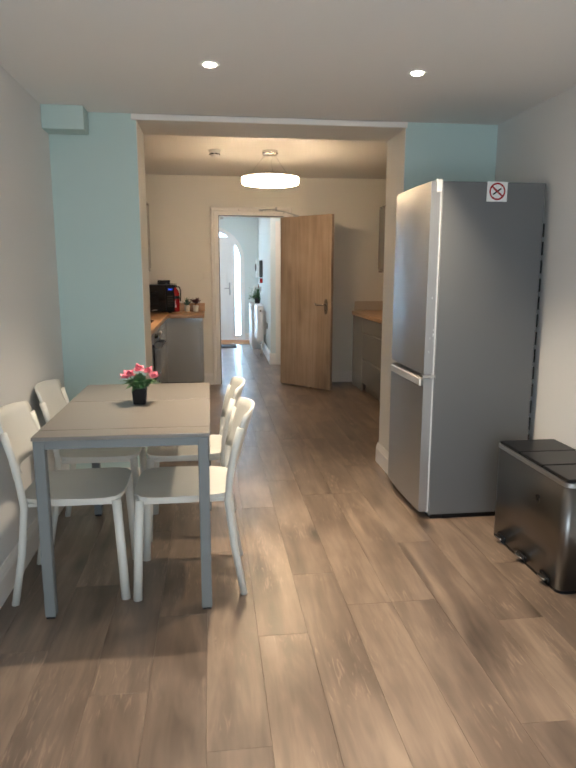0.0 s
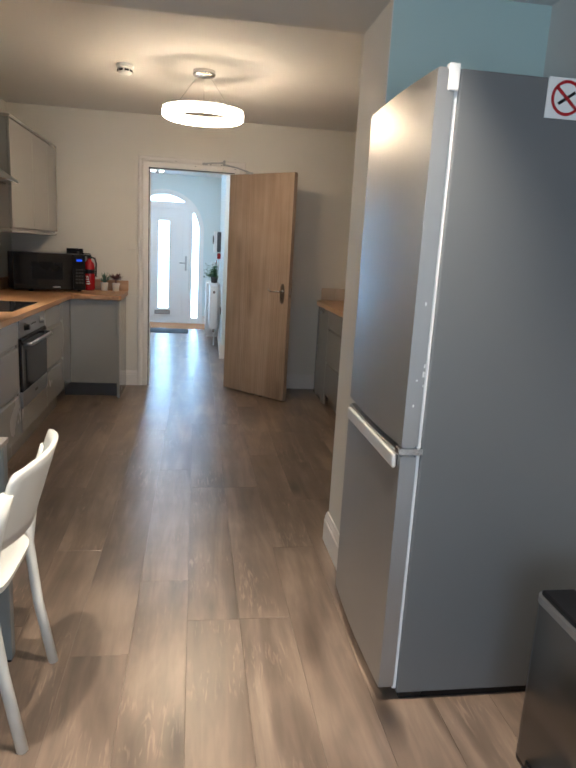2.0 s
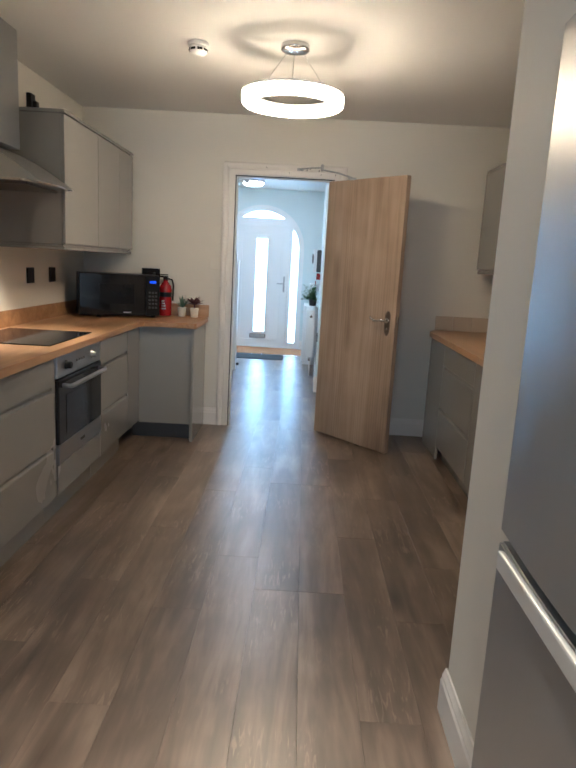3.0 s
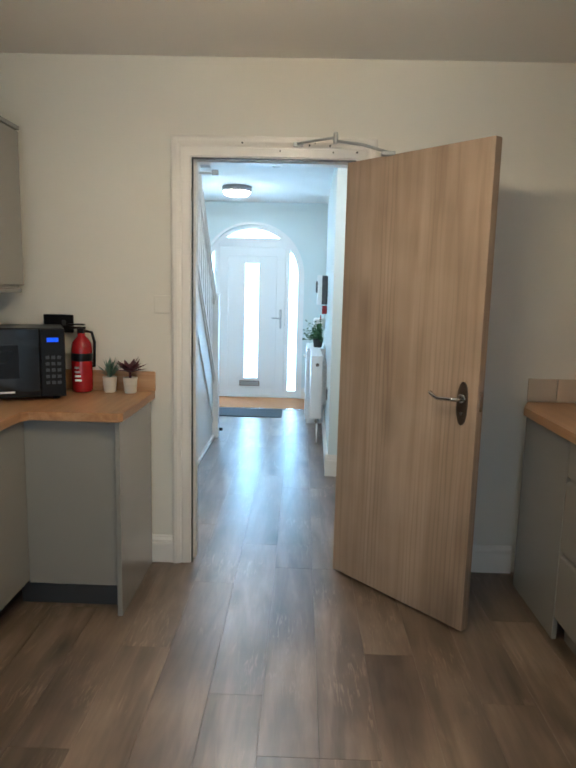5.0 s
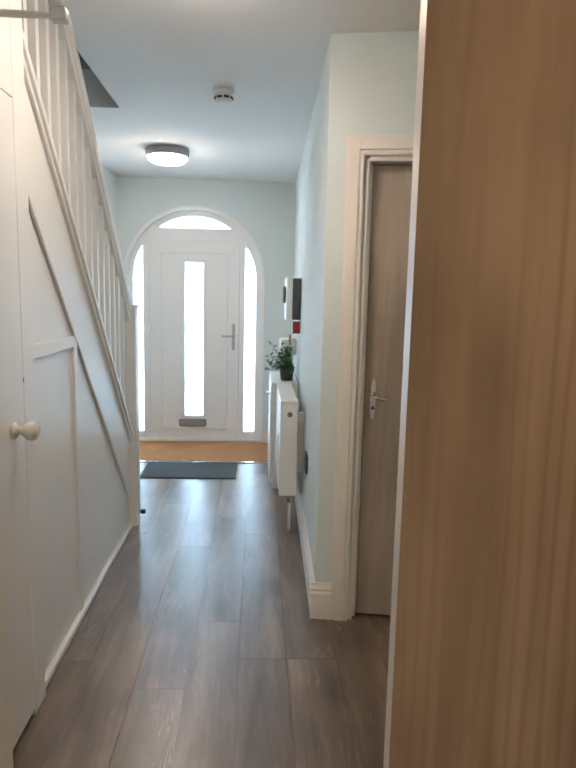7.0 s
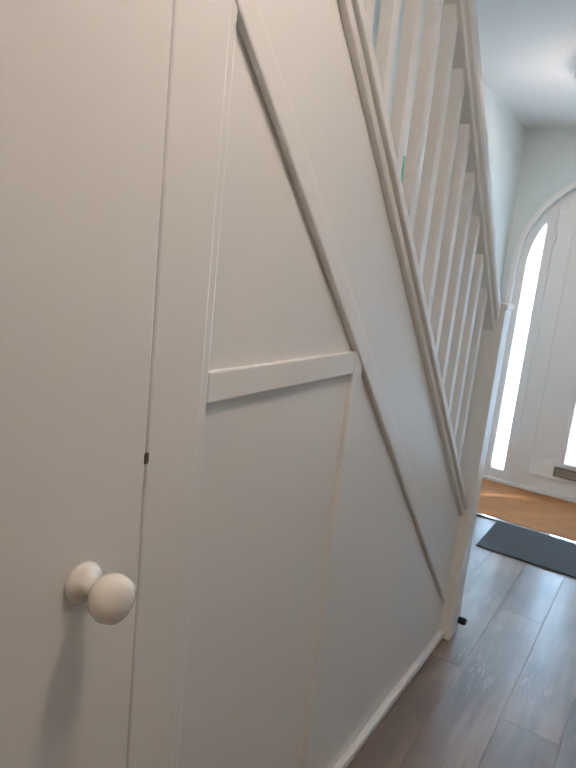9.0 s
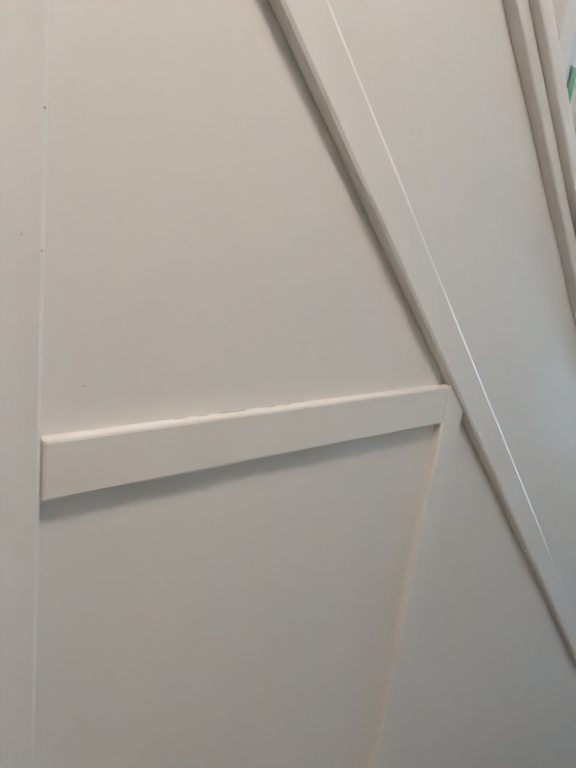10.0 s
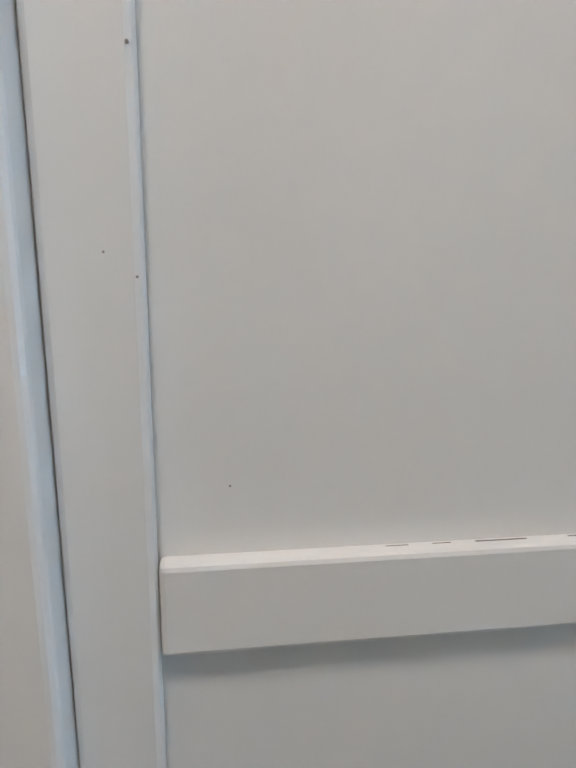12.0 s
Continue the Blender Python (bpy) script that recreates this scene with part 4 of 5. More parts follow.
def fridge():
    x0, x1, y0, y1, h = 1.475, 2.10, 2.752, 3.352, 1.805
    t = thing("fridge_freezer", (1.8, 3.05, 0), "tall silver-grey fridge freezer with side panel scuffed", "fridge")
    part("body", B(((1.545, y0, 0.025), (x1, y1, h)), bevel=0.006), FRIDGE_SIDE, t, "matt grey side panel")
    part("plinth", B(((1.56, y0 + 0.01, 0.0), (x1 - 0.02, y1 - 0.01, 0.03))), BLACK, t)
    part("seal", B(((1.533, y0 + 0.006, 0.04), (1.547, y1 - 0.006, h - 0.012))), LABEL_WHITE, t, "white door seal")
    for nm, z0, z1 in (("freezer_door", 0.045, 0.796), ("fridge_door", 0.815, h)):
        n = 12
        pts = [(1.534, y0), (1.487, y0)] + [(1.487 - 0.010 * math.sin(math.pi * i / n), y0 + (y1 - y0) * i / n) for i in range(1, n)] + [(1.487, y1), (1.534, y1)]
        bm = prism(bmesh.new(), pts, "Z", z0, z1)
        es = [e for e in bm.edges if abs(e.verts[0].co.z - e.verts[1].co.z) < 1e-4]
        bmesh.ops.bevel(bm, geom=es, offset=0.006, segments=2, affect="EDGES")
        d = part(nm, bm, FRIDGE_DOOR, t)
        if nm == "freezer_door":
            part("handle", B(((1.470, y0 + 0.02, z1 - 0.045), (1.484, y1 - 0.04, z1 - 0.004)), bevel=0.005), ALUMINIUM, d, "pale satin aluminium handle strip")
    for cx, cz, wide, tall in ((1.5305, 1.046, 0.002, 0.011), (1.5295, 1.020, 0.003, 0.016), (1.531, 0.993, 0.0015, 0.006), (1.512, 1.008, 0.0025, 0.005), (1.516, 1.215, 0.002, 0.010), (1.509, 0.935, 0.002, 0.007)):
        part("paint_chip", B(((cx - wide, y0 - 0.0006, cz), (cx + wide, y0 + 0.001, cz + tall))), LABEL_WHITE, t, "pale chip in the door edge")
    part("hinge_cover", B(((1.515, y0 - 0.003, h - 0.055), (1.545, y0 + 0.02, h + 0.010)), bevel=0.004), LABEL_WHITE, t, "white hinge cover")
    part("middle_hinge", B(((1.478, y0 - 0.003, 0.796), (1.55, y0 + 0.03, 0.815)), bevel=0.002), CHROME, t)
    bm = B()
    for i in range(14):
        z = 0.30 + i * 0.095
        box(bm, (x1, y0 + 0.02, z), (x1 + 0.018, y1 - 0.02, z + 0.07))
    part("condenser", bm, BLACK, t, "black condenser grille")
    s = thing("no_smoking_sign", (1.835, y0 - 0.003, 1.76), "white sticker with red no-smoking symbol", "sign")
    part("backing", B(((1.780, y0 - 0.004, 1.708), (1.888, y0 - 0.0008, 1.806))), LABEL_WHITE, s)
    bm = bmesh.new()
    n = 36
    ro, ri = 0.043, 0.035
    c = (1.834, 1.758)
    for i in range(n):
        a, b = 2 * math.pi * i / n, 2 * math.pi * (i + 1) / n
        v = [bm.verts.new((c[0] + r * math.cos(q), y0 - 0.0055, c[1] + r * math.sin(q))) for r, q in ((ro, a), (ro, b), (ri, b), (ri, a))]
        bm.faces.new(v)
    part("ring", bm, RED, s)
    part("bar", turned(B(((-0.038, -0.0055, -0.004), (0.038, -0.0045, 0.004))), Matrix.Translation((c[0], y0, c[1])) @ pose(0, 0, 0, 0, 40, 0)), RED, s)
    part("cigarette", turned(B(((-0.026, -0.005, -0.004), (0.026, -0.0042, 0.004))), Matrix.Translation((c[0], y0, c[1])) @ pose(0, 0, 0, 0, -35, 0)), BLACK, s)
    d = lathe(bmesh.new(), [(0.05, 0), (0.055, 0.008), (0.04, 0.02), (0.01, 0.026)], (1.76, 3.0, h), "Z", 24)
    solid("dish", d, LABEL_WHITE, "small white upturned dish on the fridge", "dish")


fridge()


def pedal_bin():
    x0, x1, y0, y1, h = 1.815, 2.125, 1.895, 2.535, 0.505
    t = thing("pedal_bin", (1.96, 2.2, 0), "dark steel three-compartment recycling pedal bin", "bin")
    bm = bmesh.new()
    r = 0.035
    pts = []
    for cx, cy, a0 in ((x1 - r, y1 - r, 0), (x0 + r, y1 - r, 90), (x0 + r, y0 + r, 180), (x1 - r, y0 + r, 270)):
        pts += [(cx + r * math.cos(radians(a0 + k * 15)), cy + r * math.sin(radians(a0 + k * 15))) for k in range(7)]
    prism(bm, pts, "Z", 0.012, h - 0.03)
    for f in bm.faces:
        f.smooth = len(f.verts) == 4
    part("body", bm, BLACK_METAL, t, "dark brushed steel body")
    bm = prism(bmesh.new(), pts, "Z", 0.0, 0.014)
    part("base", bm, BLACK, t)
    big = [((p[0] - 1.9625) * 1.012 + 1.9625, (p[1] - 2.215) * 1.012 + 2.215) for p in pts]
    bm = prism(bmesh.new(), big, "Z", h - 0.03, h - 0.012)
    part("rim", bm, STEEL, t)
    for i in range(3):
        a = y0 + 0.008 + i * (y1 - y0 - 0.016) / 3
        b = a + (y1 - y0 - 0.016) / 3 - 0.006
        part("lid", B(((x0 + 0.008, a, h - 0.014), (x1 - 0.008, b, h + 0.003)), bevel=0.006), BLACK, t, "black lid")
        m = (a + b) / 2
        pm = [(x0 - 0.020, m - 0.030), (x0 + 0.002, m - 0.030), (x0 + 0.002, m + 0.030), (x0 - 0.020, m + 0.030), (x0 - 0.028, m + 0.016), (x0 - 0.028, m - 0.016)]
        part("pedal", prism(bmesh.new(), pm, "Z", 0.022, 0.034, 0.003), CHROME, t, "chrome foot pedal")
        part("pedal_guard", B(((x0 - 0.006, m - 0.04, 0.014), (x0 + 0.004, m + 0.04, 0.04)), bevel=0.004), BLACK, t)


pedal_bin()


def downlight(x, y, z, group):
    t = thing("downlight", (x, y, z), "lit recessed round ceiling downlight", "downlight", group)
    bm = lathe(bmesh.new(), [(0.030, -0.001), (0.041, -0.002), (0.044, -0.006), (0.042, -0.008), (0.030, -0.004)], (x, y, z), "Z", 28)
    part("bezel", bm, LABEL_WHITE, t)
    part("lamp", lathe(bmesh.new(), [(0.024, -0.009), (0.025, -0.006)], (x, y, z), "Z", 24), SPOT_GLOW, t)
    lamp = bpy.data.lights.new("downlight_beam", "SPOT")
    lamp.energy, lamp.color, lamp.spot_size, lamp.spot_blend, lamp.shadow_soft_size = 200, (1.0, 0.80, 0.58), radians(84), 1.0, 0.03
    ob = new("downlight_beam", lamp)
    ob.matrix_world = look((x, y, z - 0.02), (x, y + 0.001, 0))


for x in (0.388, 1.317):
    for y in (2.52, 0.35):
        downlight(x, y, DZ, "dining downlights")

# ---- kitchen, left run ----
FX = -0.13                      # face of the left units
WT0, WT1 = 0.850, 0.888         # worktop


def drawer_front(t, a, b, y0, y1, z0, z1, x, grooves, out=1):
    """A handleless front on the plane x: slabs with finger grooves between them."""
    zs = [z0] + list(grooves) + [z1]
    for i in range(len(zs) - 1):
        lo, hi = zs[i] + (0.0 if i == 0 else 0.004), zs[i + 1] - (0.022 if i < len(zs) - 2 else 0.0)
        xa, xb = sorted((x, x - out * 0.019))
        fr = part("drawer_front", B(((xa, y0 + 0.002, lo), (xb, y1 - 0.002, hi)), bevel=0.003), GREY_UNIT, t)
        if i < len(zs) - 2:
            top = zs[i + 1] + 0.004
            xi = x - out * 0.019
            sec = [(xi, hi - 0.002), (x - out * 0.002, hi - 0.002), (x - out * 0.002, hi + 0.003), (x - out * 0.014, hi + 0.010), (x - out * 0.016, top + 0.004), (xi, top + 0.004)]
            part("finger_groove", prism(bmesh.new(), sec, "Y", y0 + 0.004, y1 - 0.004), GREY_UNIT, fr)


def base_unit(y0, y1, grooves, label):
    t = thing("base_unit", (-0.42, (y0 + y1) / 2, 0), label, "kitchen unit", "left kitchen units")
    part("carcass", B(((KX0 + 0.004, y0, 0.135), (FX - 0.0195, y1, WT0 - 0.002))), GREY_UNIT, t)
    part("plinth", B(((KX0 + 0.05, y0, 0.0), (FX - 0.06, y1, 0.134))), GREY_UNIT, t)
    drawer_front(t, 0, 0, y0, y1, 0.14, 0.840, FX, grooves)
    return t


base_unit(3.86, 4.32, (0.405, 0.700), "grey gloss handleless drawer unit under oak worktop")
base_unit(4.325, 5.00, (0.405, 0.700), "grey gloss handleless drawer unit beside the oven")
base_unit(5.70, 6.28, (0.405, 0.700), "grey gloss handleless drawer unit near the corner")
t = thing("oven_housing", (-0.42, 5.35, 0), "grey housing unit round the built-in oven", "kitchen unit")
part("carcass", B(((KX0 + 0.004, 5.005, 0.135), (FX - 0.02, 5.055, WT0 - 0.002)), ((KX0 + 0.004, 5.675, 0.135), (FX - 0.02, 5.695, WT0 - 0.002)), ((KX0 + 0.004, 5.055, 0.135), (FX - 0.02, 5.675, 0.17))), GREY_UNIT, t)
part("lower_panel", B(((FX - 0.019, 5.045, 0.14), (FX, 5.695, 0.295)), bevel=0.003), GREY_UNIT, t)
part("side_strip", B(((FX - 0.022, 5.006, 0.14), (FX - 0.006, 5.040, 0.845)), bevel=0.002), GREY_UNIT, t)
part("plinth", B(((KX0 + 0.05, 5.005, 0.0), (FX - 0.06, 5.695, 0.134))), GREY_UNIT, t)
t = thing("oven", (-0.35, 5.365, 0.3), "built-in single oven with steel panel and dark glass door", "oven")
part("body", B(((KX0 + 0.06, 5.06, 0.30), (FX - 0.021, 5.67, 0.846))), GREY_DARK, t)
part("control_panel", B(((FX - 0.02, 5.046, 0.735), (FX + 0.004, 5.690, 0.845)), bevel=0.003), STEEL, t)
for yy in (5.16, 5.54):
    part("knob", lathe(bmesh.new(), [(0.024, 0.0), (0.024, 0.004), (0.019, 0.006), (0.018, 0.026), (0.015, 0.029)], (FX + 0.004, yy, 0.79), "X", 22), BLACK if yy < 5.3 else STEEL, t)
bm = bmesh.new()
for i in range(4):
    box(bm, (FX + 0.004, 5.30 + i * 0.035, 0.785), (FX + 0.006, 5.318 + i * 0.035, 0.797))
part("markings", bm, GREY_DARK, t)
part("door", B(((FX - 0.02, 5.048, 0.400), (FX + 0.010, 5.688, 0.728)), bevel=0.004), BLACK_GLASS, t, "black glass oven door")
part("lower_trim", B(((FX - 0.02, 5.048, 0.300), (FX + 0.009, 5.688, 0.398)), bevel=0.004), STEEL, t)
part("door_window", B(((FX + 0.0102, 5.14, 0.44), (FX + 0.012, 5.60, 0.64))), BLACK_GLASS, t)
bm = tube(bmesh.new(), [(FX + 0.01, 5.10, 0.695), (FX + 0.05, 5.10, 0.695), (FX + 0.056, 5.12, 0.695), (FX + 0.056, 5.62, 0.695), (FX + 0.05, 5.64, 0.695), (FX + 0.01, 5.64, 0.695)], 0.011, 12)
part("handle", bm, STEEL, t, "steel bar handle")
part("badge", B(((FX + 0.009, 5.34, 0.345), (FX + 0.011, 5.40, 0.360))), GREY_DARK, t)

# return unit and end panel
t = thing("return_unit", (0.06, 6.85, 0), "blank grey end of the corner unit", "kitchen unit")
part("front_panel", B(((FX - 0.0, 6.585, 0.128), (0.252, 6.605, 0.846)), bevel=0.002), GREY_UNIT, t)
part("corner_post", B(((FX - 0.02, 6.285, 0.14), (FX - 0.0005, 6.604, 0.840))), GREY_UNIT, t)
part("plinth", B(((FX - 0.07, 6.66, 0.0), (0.252, 6.675, 0.127))), GREY_DARK, t)
part("end_panel", B(((0.2535, 6.565, 0.0), (0.275, KY1 - 0.022, 0.846)), bevel=0.002), GREY_UNIT, t)
pts = [(KX0 + 0.002, 3.845), (-0.105, 3.845), (-0.105, 6.50), (-0.085, 6.54), (0.275, 6.54), (0.292, 6.557), (0.292, KY1 - 0.002), (KX0 + 0.002, KY1 - 0.002)]
solid("worktop", prism(bmesh.new(), pts, "Z", WT0, WT1, 0.004), WORKTOP, "oak-effect L-shaped kitchen worktop on grey units", "worktop")
solid("upstand", B(((KX0 + 0.002, 3.85, WT1), (KX0 + 0.018, KY1 - 0.02, 0.985)), ((KX0 + 0.002, KY1 - 0.019, WT1), (0.295, KY1 - 0.003, 0.985)), bevel=0.002), WORKTOP_X, "oak-effect upstand along the wall", "upstand")
t = thing("hob", (-0.42, 5.37, WT1), "black glass electric hob set in the worktop", "hob")
part("glass", B(((-0.655, 5.085, WT1), (-0.175, 5.69, WT1 + 0.006)), bevel=0.002), BLACK_GLASS, t)
solid("splashback", B(((KX0 + 0.001, 5.07, 0.987), (KX0 + 0.007, 5.68, 1.68))), BLACK_GLASS, "black glass splashback behind the hob", "splashback")

t = thing("cooker_hood", (-0.45, 5.38, 1.66), "steel chimney cooker hood with curved glass edge", "cooker hood")
part("chimney", B(((KX0 + 0.002, 5.25, 1.86), (-0.49, 5.52, KZ - 0.001)), bevel=0.003), STEEL, t)
n = 12
pts = [(KX0 + 0.002, 1.70)] + [(-0.70 + 0.44 * i / n, 1.885 - 0.20 * (i / n) ** 1.6) for i in range(n + 1)] + [(-0.245, 1.672), (KX0 + 0.002, 1.672)]
part("canopy", prism(bmesh.new(), pts, "Y", 5.16, 5.62), STEEL, t)
rim = [(-0.70, 5.09), (-0.30, 5.09)] + [(-0.30 + 0.08 * math.sin(math.pi * i / 12), 5.09 + 0.59 * i / 12) for i in range(1, 12)] + [(-0.30, 5.68), (-0.70, 5.68)]
part("glass_visor", prism(bmesh.new(), rim, "Z", 1.662, 1.671), CHROME, t, "bright curved visor edge")
hood_lamp = bpy.data.lights.new("hood_lamp", "AREA")
hood_lamp.size, hood_lamp.energy, hood_lamp.color = 0.05, 6.5, (1.0, 0.78, 0.52)
hood_lamp.spread = radians(88)
new("hood_lamp", hood_lamp).matrix_world = look((-0.46, 5.36, 1.652), (-0.48, 5.36, 0.9))
part("filter", B(((-0.66, 5.19, 1.655), (-0.32, 5.58, 1.662))), GREY_DARK, t)


def wall_unit(name, label, xb, xf, y0, y1, z0, z1, splits, out):
    t = thing(name, ((xb + xf) / 2, (y0 + y1) / 2, z0), label, "wall cabinet")
    xa, xc = sorted((xb, xf - out * 0.02))
    part("carcass", B(((xa, y0 + 0.004, z0), (xc, y1 - 0.002, z1)), bevel=0.002), GREY_UNIT, t)
    ys = [y0] + splits + [y1]
    for a, b in zip(ys, ys[1:]):
        p, q = sorted((xf - out * 0.019, xf))
        part("door", B(((p, a + 0.0015, z0 + 0.004), (q, b - 0.0015, z1 - 0.004)), bevel=0.004), GREY_UNIT, t)
    p, q = sorted((xb, xf - out * 0.005))
    part("cornice", B(((p, y0 - 0.004, z1 + 0.001), (q + (0.01 if out > 0 else 0), y1 + 0.0, z1 + 0.02)), bevel=0.004), GREY_UNIT, t)
    bm = B(((p, y0 - 0.002, z0 - 0.030), (q, y1 - 0.012, z0 - 0.012)), bevel=0.004)
    box(bm, (p, y0 + 0.006, z0 - 0.011), (q - 0.012 if out > 0 else q, y1 - 0.02, z0 - 0.001))
    part("pelmet", bm, GREY_UNIT, t)
    return t


wall_unit("wall_unit", "grey gloss handleless wall cabinet with three doors", KX0 + 0.003, -0.31, 5.665, 7.05, 1.385, 2.085, [6.235, 6.71], 1)
wall_unit("wall_unit", "grey gloss handleless wall cabinet above the sink", KX1 - 0.003, 2.38, 4.60, 7.06, 1.375, 2.09, [5.2, 5.82, 6.44], -1)

# microwave, turned into the corner
t = thing("microwave", (-0.40, 6.90, WT1), "black microwave oven with blue clock", "microwave")
MW = Matrix.Translation((-0.262, 6.736, WT1)) @ pose(0, 0, 0, 0, 0, 24)


def mw(bm):
    return turned(bm, MW)


part("body", mw(B(((-0.34, 0.014, 0.012), (0.24, 0.285, 0.318)), bevel=0.008)), BLACK, t)
part("door", mw(B(((-0.34, -0.004, 0.014), (0.135, 0.013, 0.316)), bevel=0.004)), BLACK_GLASS, t)
part("window", mw(B(((-0.20, -0.0065, 0.10), (0.05, -0.0045, 0.245)))), BLACK, t)
part("control_panel", mw(B(((0.138, -0.004, 0.014), (0.24, 0.013, 0.316)), bevel=0.004)), BLACK, t)
part("display", mw(B(((0.165, -0.0062, 0.258), (0.213, -0.0045, 0.276)))), CLOCK_BLUE, t, "blue lit clock")
bm = bmesh.new()
for i in range(5):
    for j in range(3):
        box(bm, (0.158 + j * 0.024, -0.006, 0.07 + i * 0.028), (0.174 + j * 0.024, -0.0045, 0.084 + i * 0.028))
part("buttons", mw(bm), DARK_GREY, t)
part("badge", mw(B(((-0.03, -0.0062, 0.035), (0.03, -0.0045, 0.043)))), LABEL_WHITE, t)
for sx in (-0.2, 0.2):
    for sy in (0.05, 0.25):
        part("foot", mw(B(((sx - 0.015, sy - 0.015, 0.0), (sx + 0.015, sy + 0.015, 0.013)))), BLACK, t)


def extinguisher(x, y, z, turn):
    t = thing("fire_extinguisher", (x, y, z), "small red fire extinguisher standing on the worktop", "fire extinguisher", "extinguishers")
    part("cylinder", lathe(bmesh.new(), [(0.042, 0.0), (0.048, 0.006), (0.049, 0.03), (0.049, 0.20), (0.044, 0.235), (0.028, 0.258), (0.018, 0.268), (0.018, 0.282)], (x, y, z), "Z", 28), RED, t)
    part("band", lathe(bmesh.new(), [(0.0495, 0.150), (0.0502, 0.152), (0.0502, 0.185), (0.0495, 0.187)], (x, y, z), "Z", 28), BLACK, t)
    bm = bmesh.new()
    for k in range(4):
        turnm = Matrix.Translation((x, y, z)) @ pose(0, 0, 0, 0, 0, turn)
        b2 = B(((-0.018, -0.0503, 0.055 + k * 0.02), (0.014 - 0.004 * k, -0.048, 0.064 + k * 0.02)))
        turned(b2, turnm)
        me = bpy.data.meshes.new("bars")
        b2.to_mesh(me)
        b2.free()
        bm.from_mesh(me)
    part("label", bm, LABEL_WHITE, t, "white printed bars")
    rot = Matrix.Translation((x, y, z)) @ pose(0, 0, 0, 0, 0, turn)
    bm = B(((-0.016, -0.016, 0.280), (0.016, 0.016, 0.305)), ((-0.055, -0.009, 0.300), (0.02, 0.009, 0.312)), bevel=0.003)
    turned(bm, rot)
    part("valve", bm, BLACK, t)
    bm = turned(B(((-0.06, -0.009, 0.318), (0.018, 0.009, 0.326)), bevel=0.003), rot @ Matrix.Translation((0, 0, 0)) @ pose(0, 0, 0.0, 0, 0, 0))
    part("lever", bm, BLACK, t)
    part("hose", turned(tube(bmesh.new(), [(0.016, 0, 0.292), (0.05, 0, 0.286), (0.062, 0, 0.24), (0.058, 0, 0.12)], 0.007, 8), rot), BLACK, t)


extinguisher(-0.045, 7.050, WT1, 0)


def succulent(x, y, z, kind_red):
    t = thing("succulent_pot", (x, y, z), ("small dark red succulent" if kind_red else "small spiky green succulent") + " in a cream pot", "potted plant", "worktop succulents")
    part("pot", lathe(bmesh.new(), [(0.026, 0.0), (0.028, 0.003), (0.034, 0.07), (0.034, 0.075), (0.030, 0.075), (0.029, 0.066)], (x, y, z), "Z", 24), POT_WHITE, t)
    rnd = random.Random(11 if kind_red else 5)
    bm = bmesh.new()
    for i in range(34):
        a = rnd.uniform(0, 6.28)
        if kind_red:
            e, r, w = rnd.uniform(0.1, 1.1), rnd.uniform(0.06, 0.095), 0.017
        else:
            e, r, w = rnd.uniform(0.5, 1.5), rnd.uniform(0.07, 0.115), 0.0065
        b = Vector((x, y, z + 0.068))
        if kind_red:
            b.z += 0.03
        leaf_blade(bm, b, b + Vector((math.cos(a) * math.cos(e), math.sin(a) * math.cos(e), math.sin(e))) * r, w, 0.004)
    if kind_red:
        tube(bm, [(x, y, z + 0.06), (x, y, z + 0.10)], 0.006, 6)
    part("leaves", bm, LEAF_RED if kind_red else LEAF_GREY, t)


succulent(0.088, 7.05, WT1, False)
succulent(0.190, 7.04, WT1, True)


def socket(name, label, bm, mat, marks, mark_mat, category):
    t = thing(name, tuple(marks[0][0]), label, category)
    part("plate", bm, mat, t)
    for a, b in marks:
        part("rocker", B((a, b), bevel=0.001), mark_mat, t)


for yy in (6.07, 6.42):
    socket("wall_socket", "black plastic socket on the kitchen wall", B(((KX0, yy, 1.135), (KX0 + 0.010, yy + 0.10, 1.235)), bevel=0.003), BLACK, [((KX0 + 0.009, yy + 0.04, 1.17), (KX0 + 0.014, yy + 0.06, 1.2))], DARK_GREY, "socket")
socket("wall_socket", "black double socket behind the microwave", B(((-0.25, KY1 - 0.012, 1.165), (-0.105, KY1, 1.252)), bevel=0.003), BLACK, [((-0.16, KY1 - 0.016, 1.20), (-0.14, KY1 - 0.011, 1.225))], DARK_GREY, "socket")
socket("light_switch", "cream double light switch beside the doorway", B(((0.290, KY1 - 0.009, 1.270), (0.376, KY1, 1.356)), bevel=0.003), CREAM_WALL, [((0.302, KY1 - 0.013, 1.335), (0.308, KY1 - 0.008, 1.341)), ((0.356, KY1 - 0.013, 1.335), (0.362, KY1 - 0.008, 1.341))], CREAM_WALL, "switch")
t = thing("wall_sensor", (KX0, 6.18, 2.2), "small dark sensor on the wall above the cabinet", "sensor")
part("case", B(((KX0, 6.13, 2.18), (KX0 + 0.03, 6.20, 2.29)), bevel=0.005), BLACK, t)
part("nose", B(((KX0 + 0.03, 6.15, 2.20), (KX0 + 0.055, 6.20, 2.25)), bevel=0.008), BLACK, t)

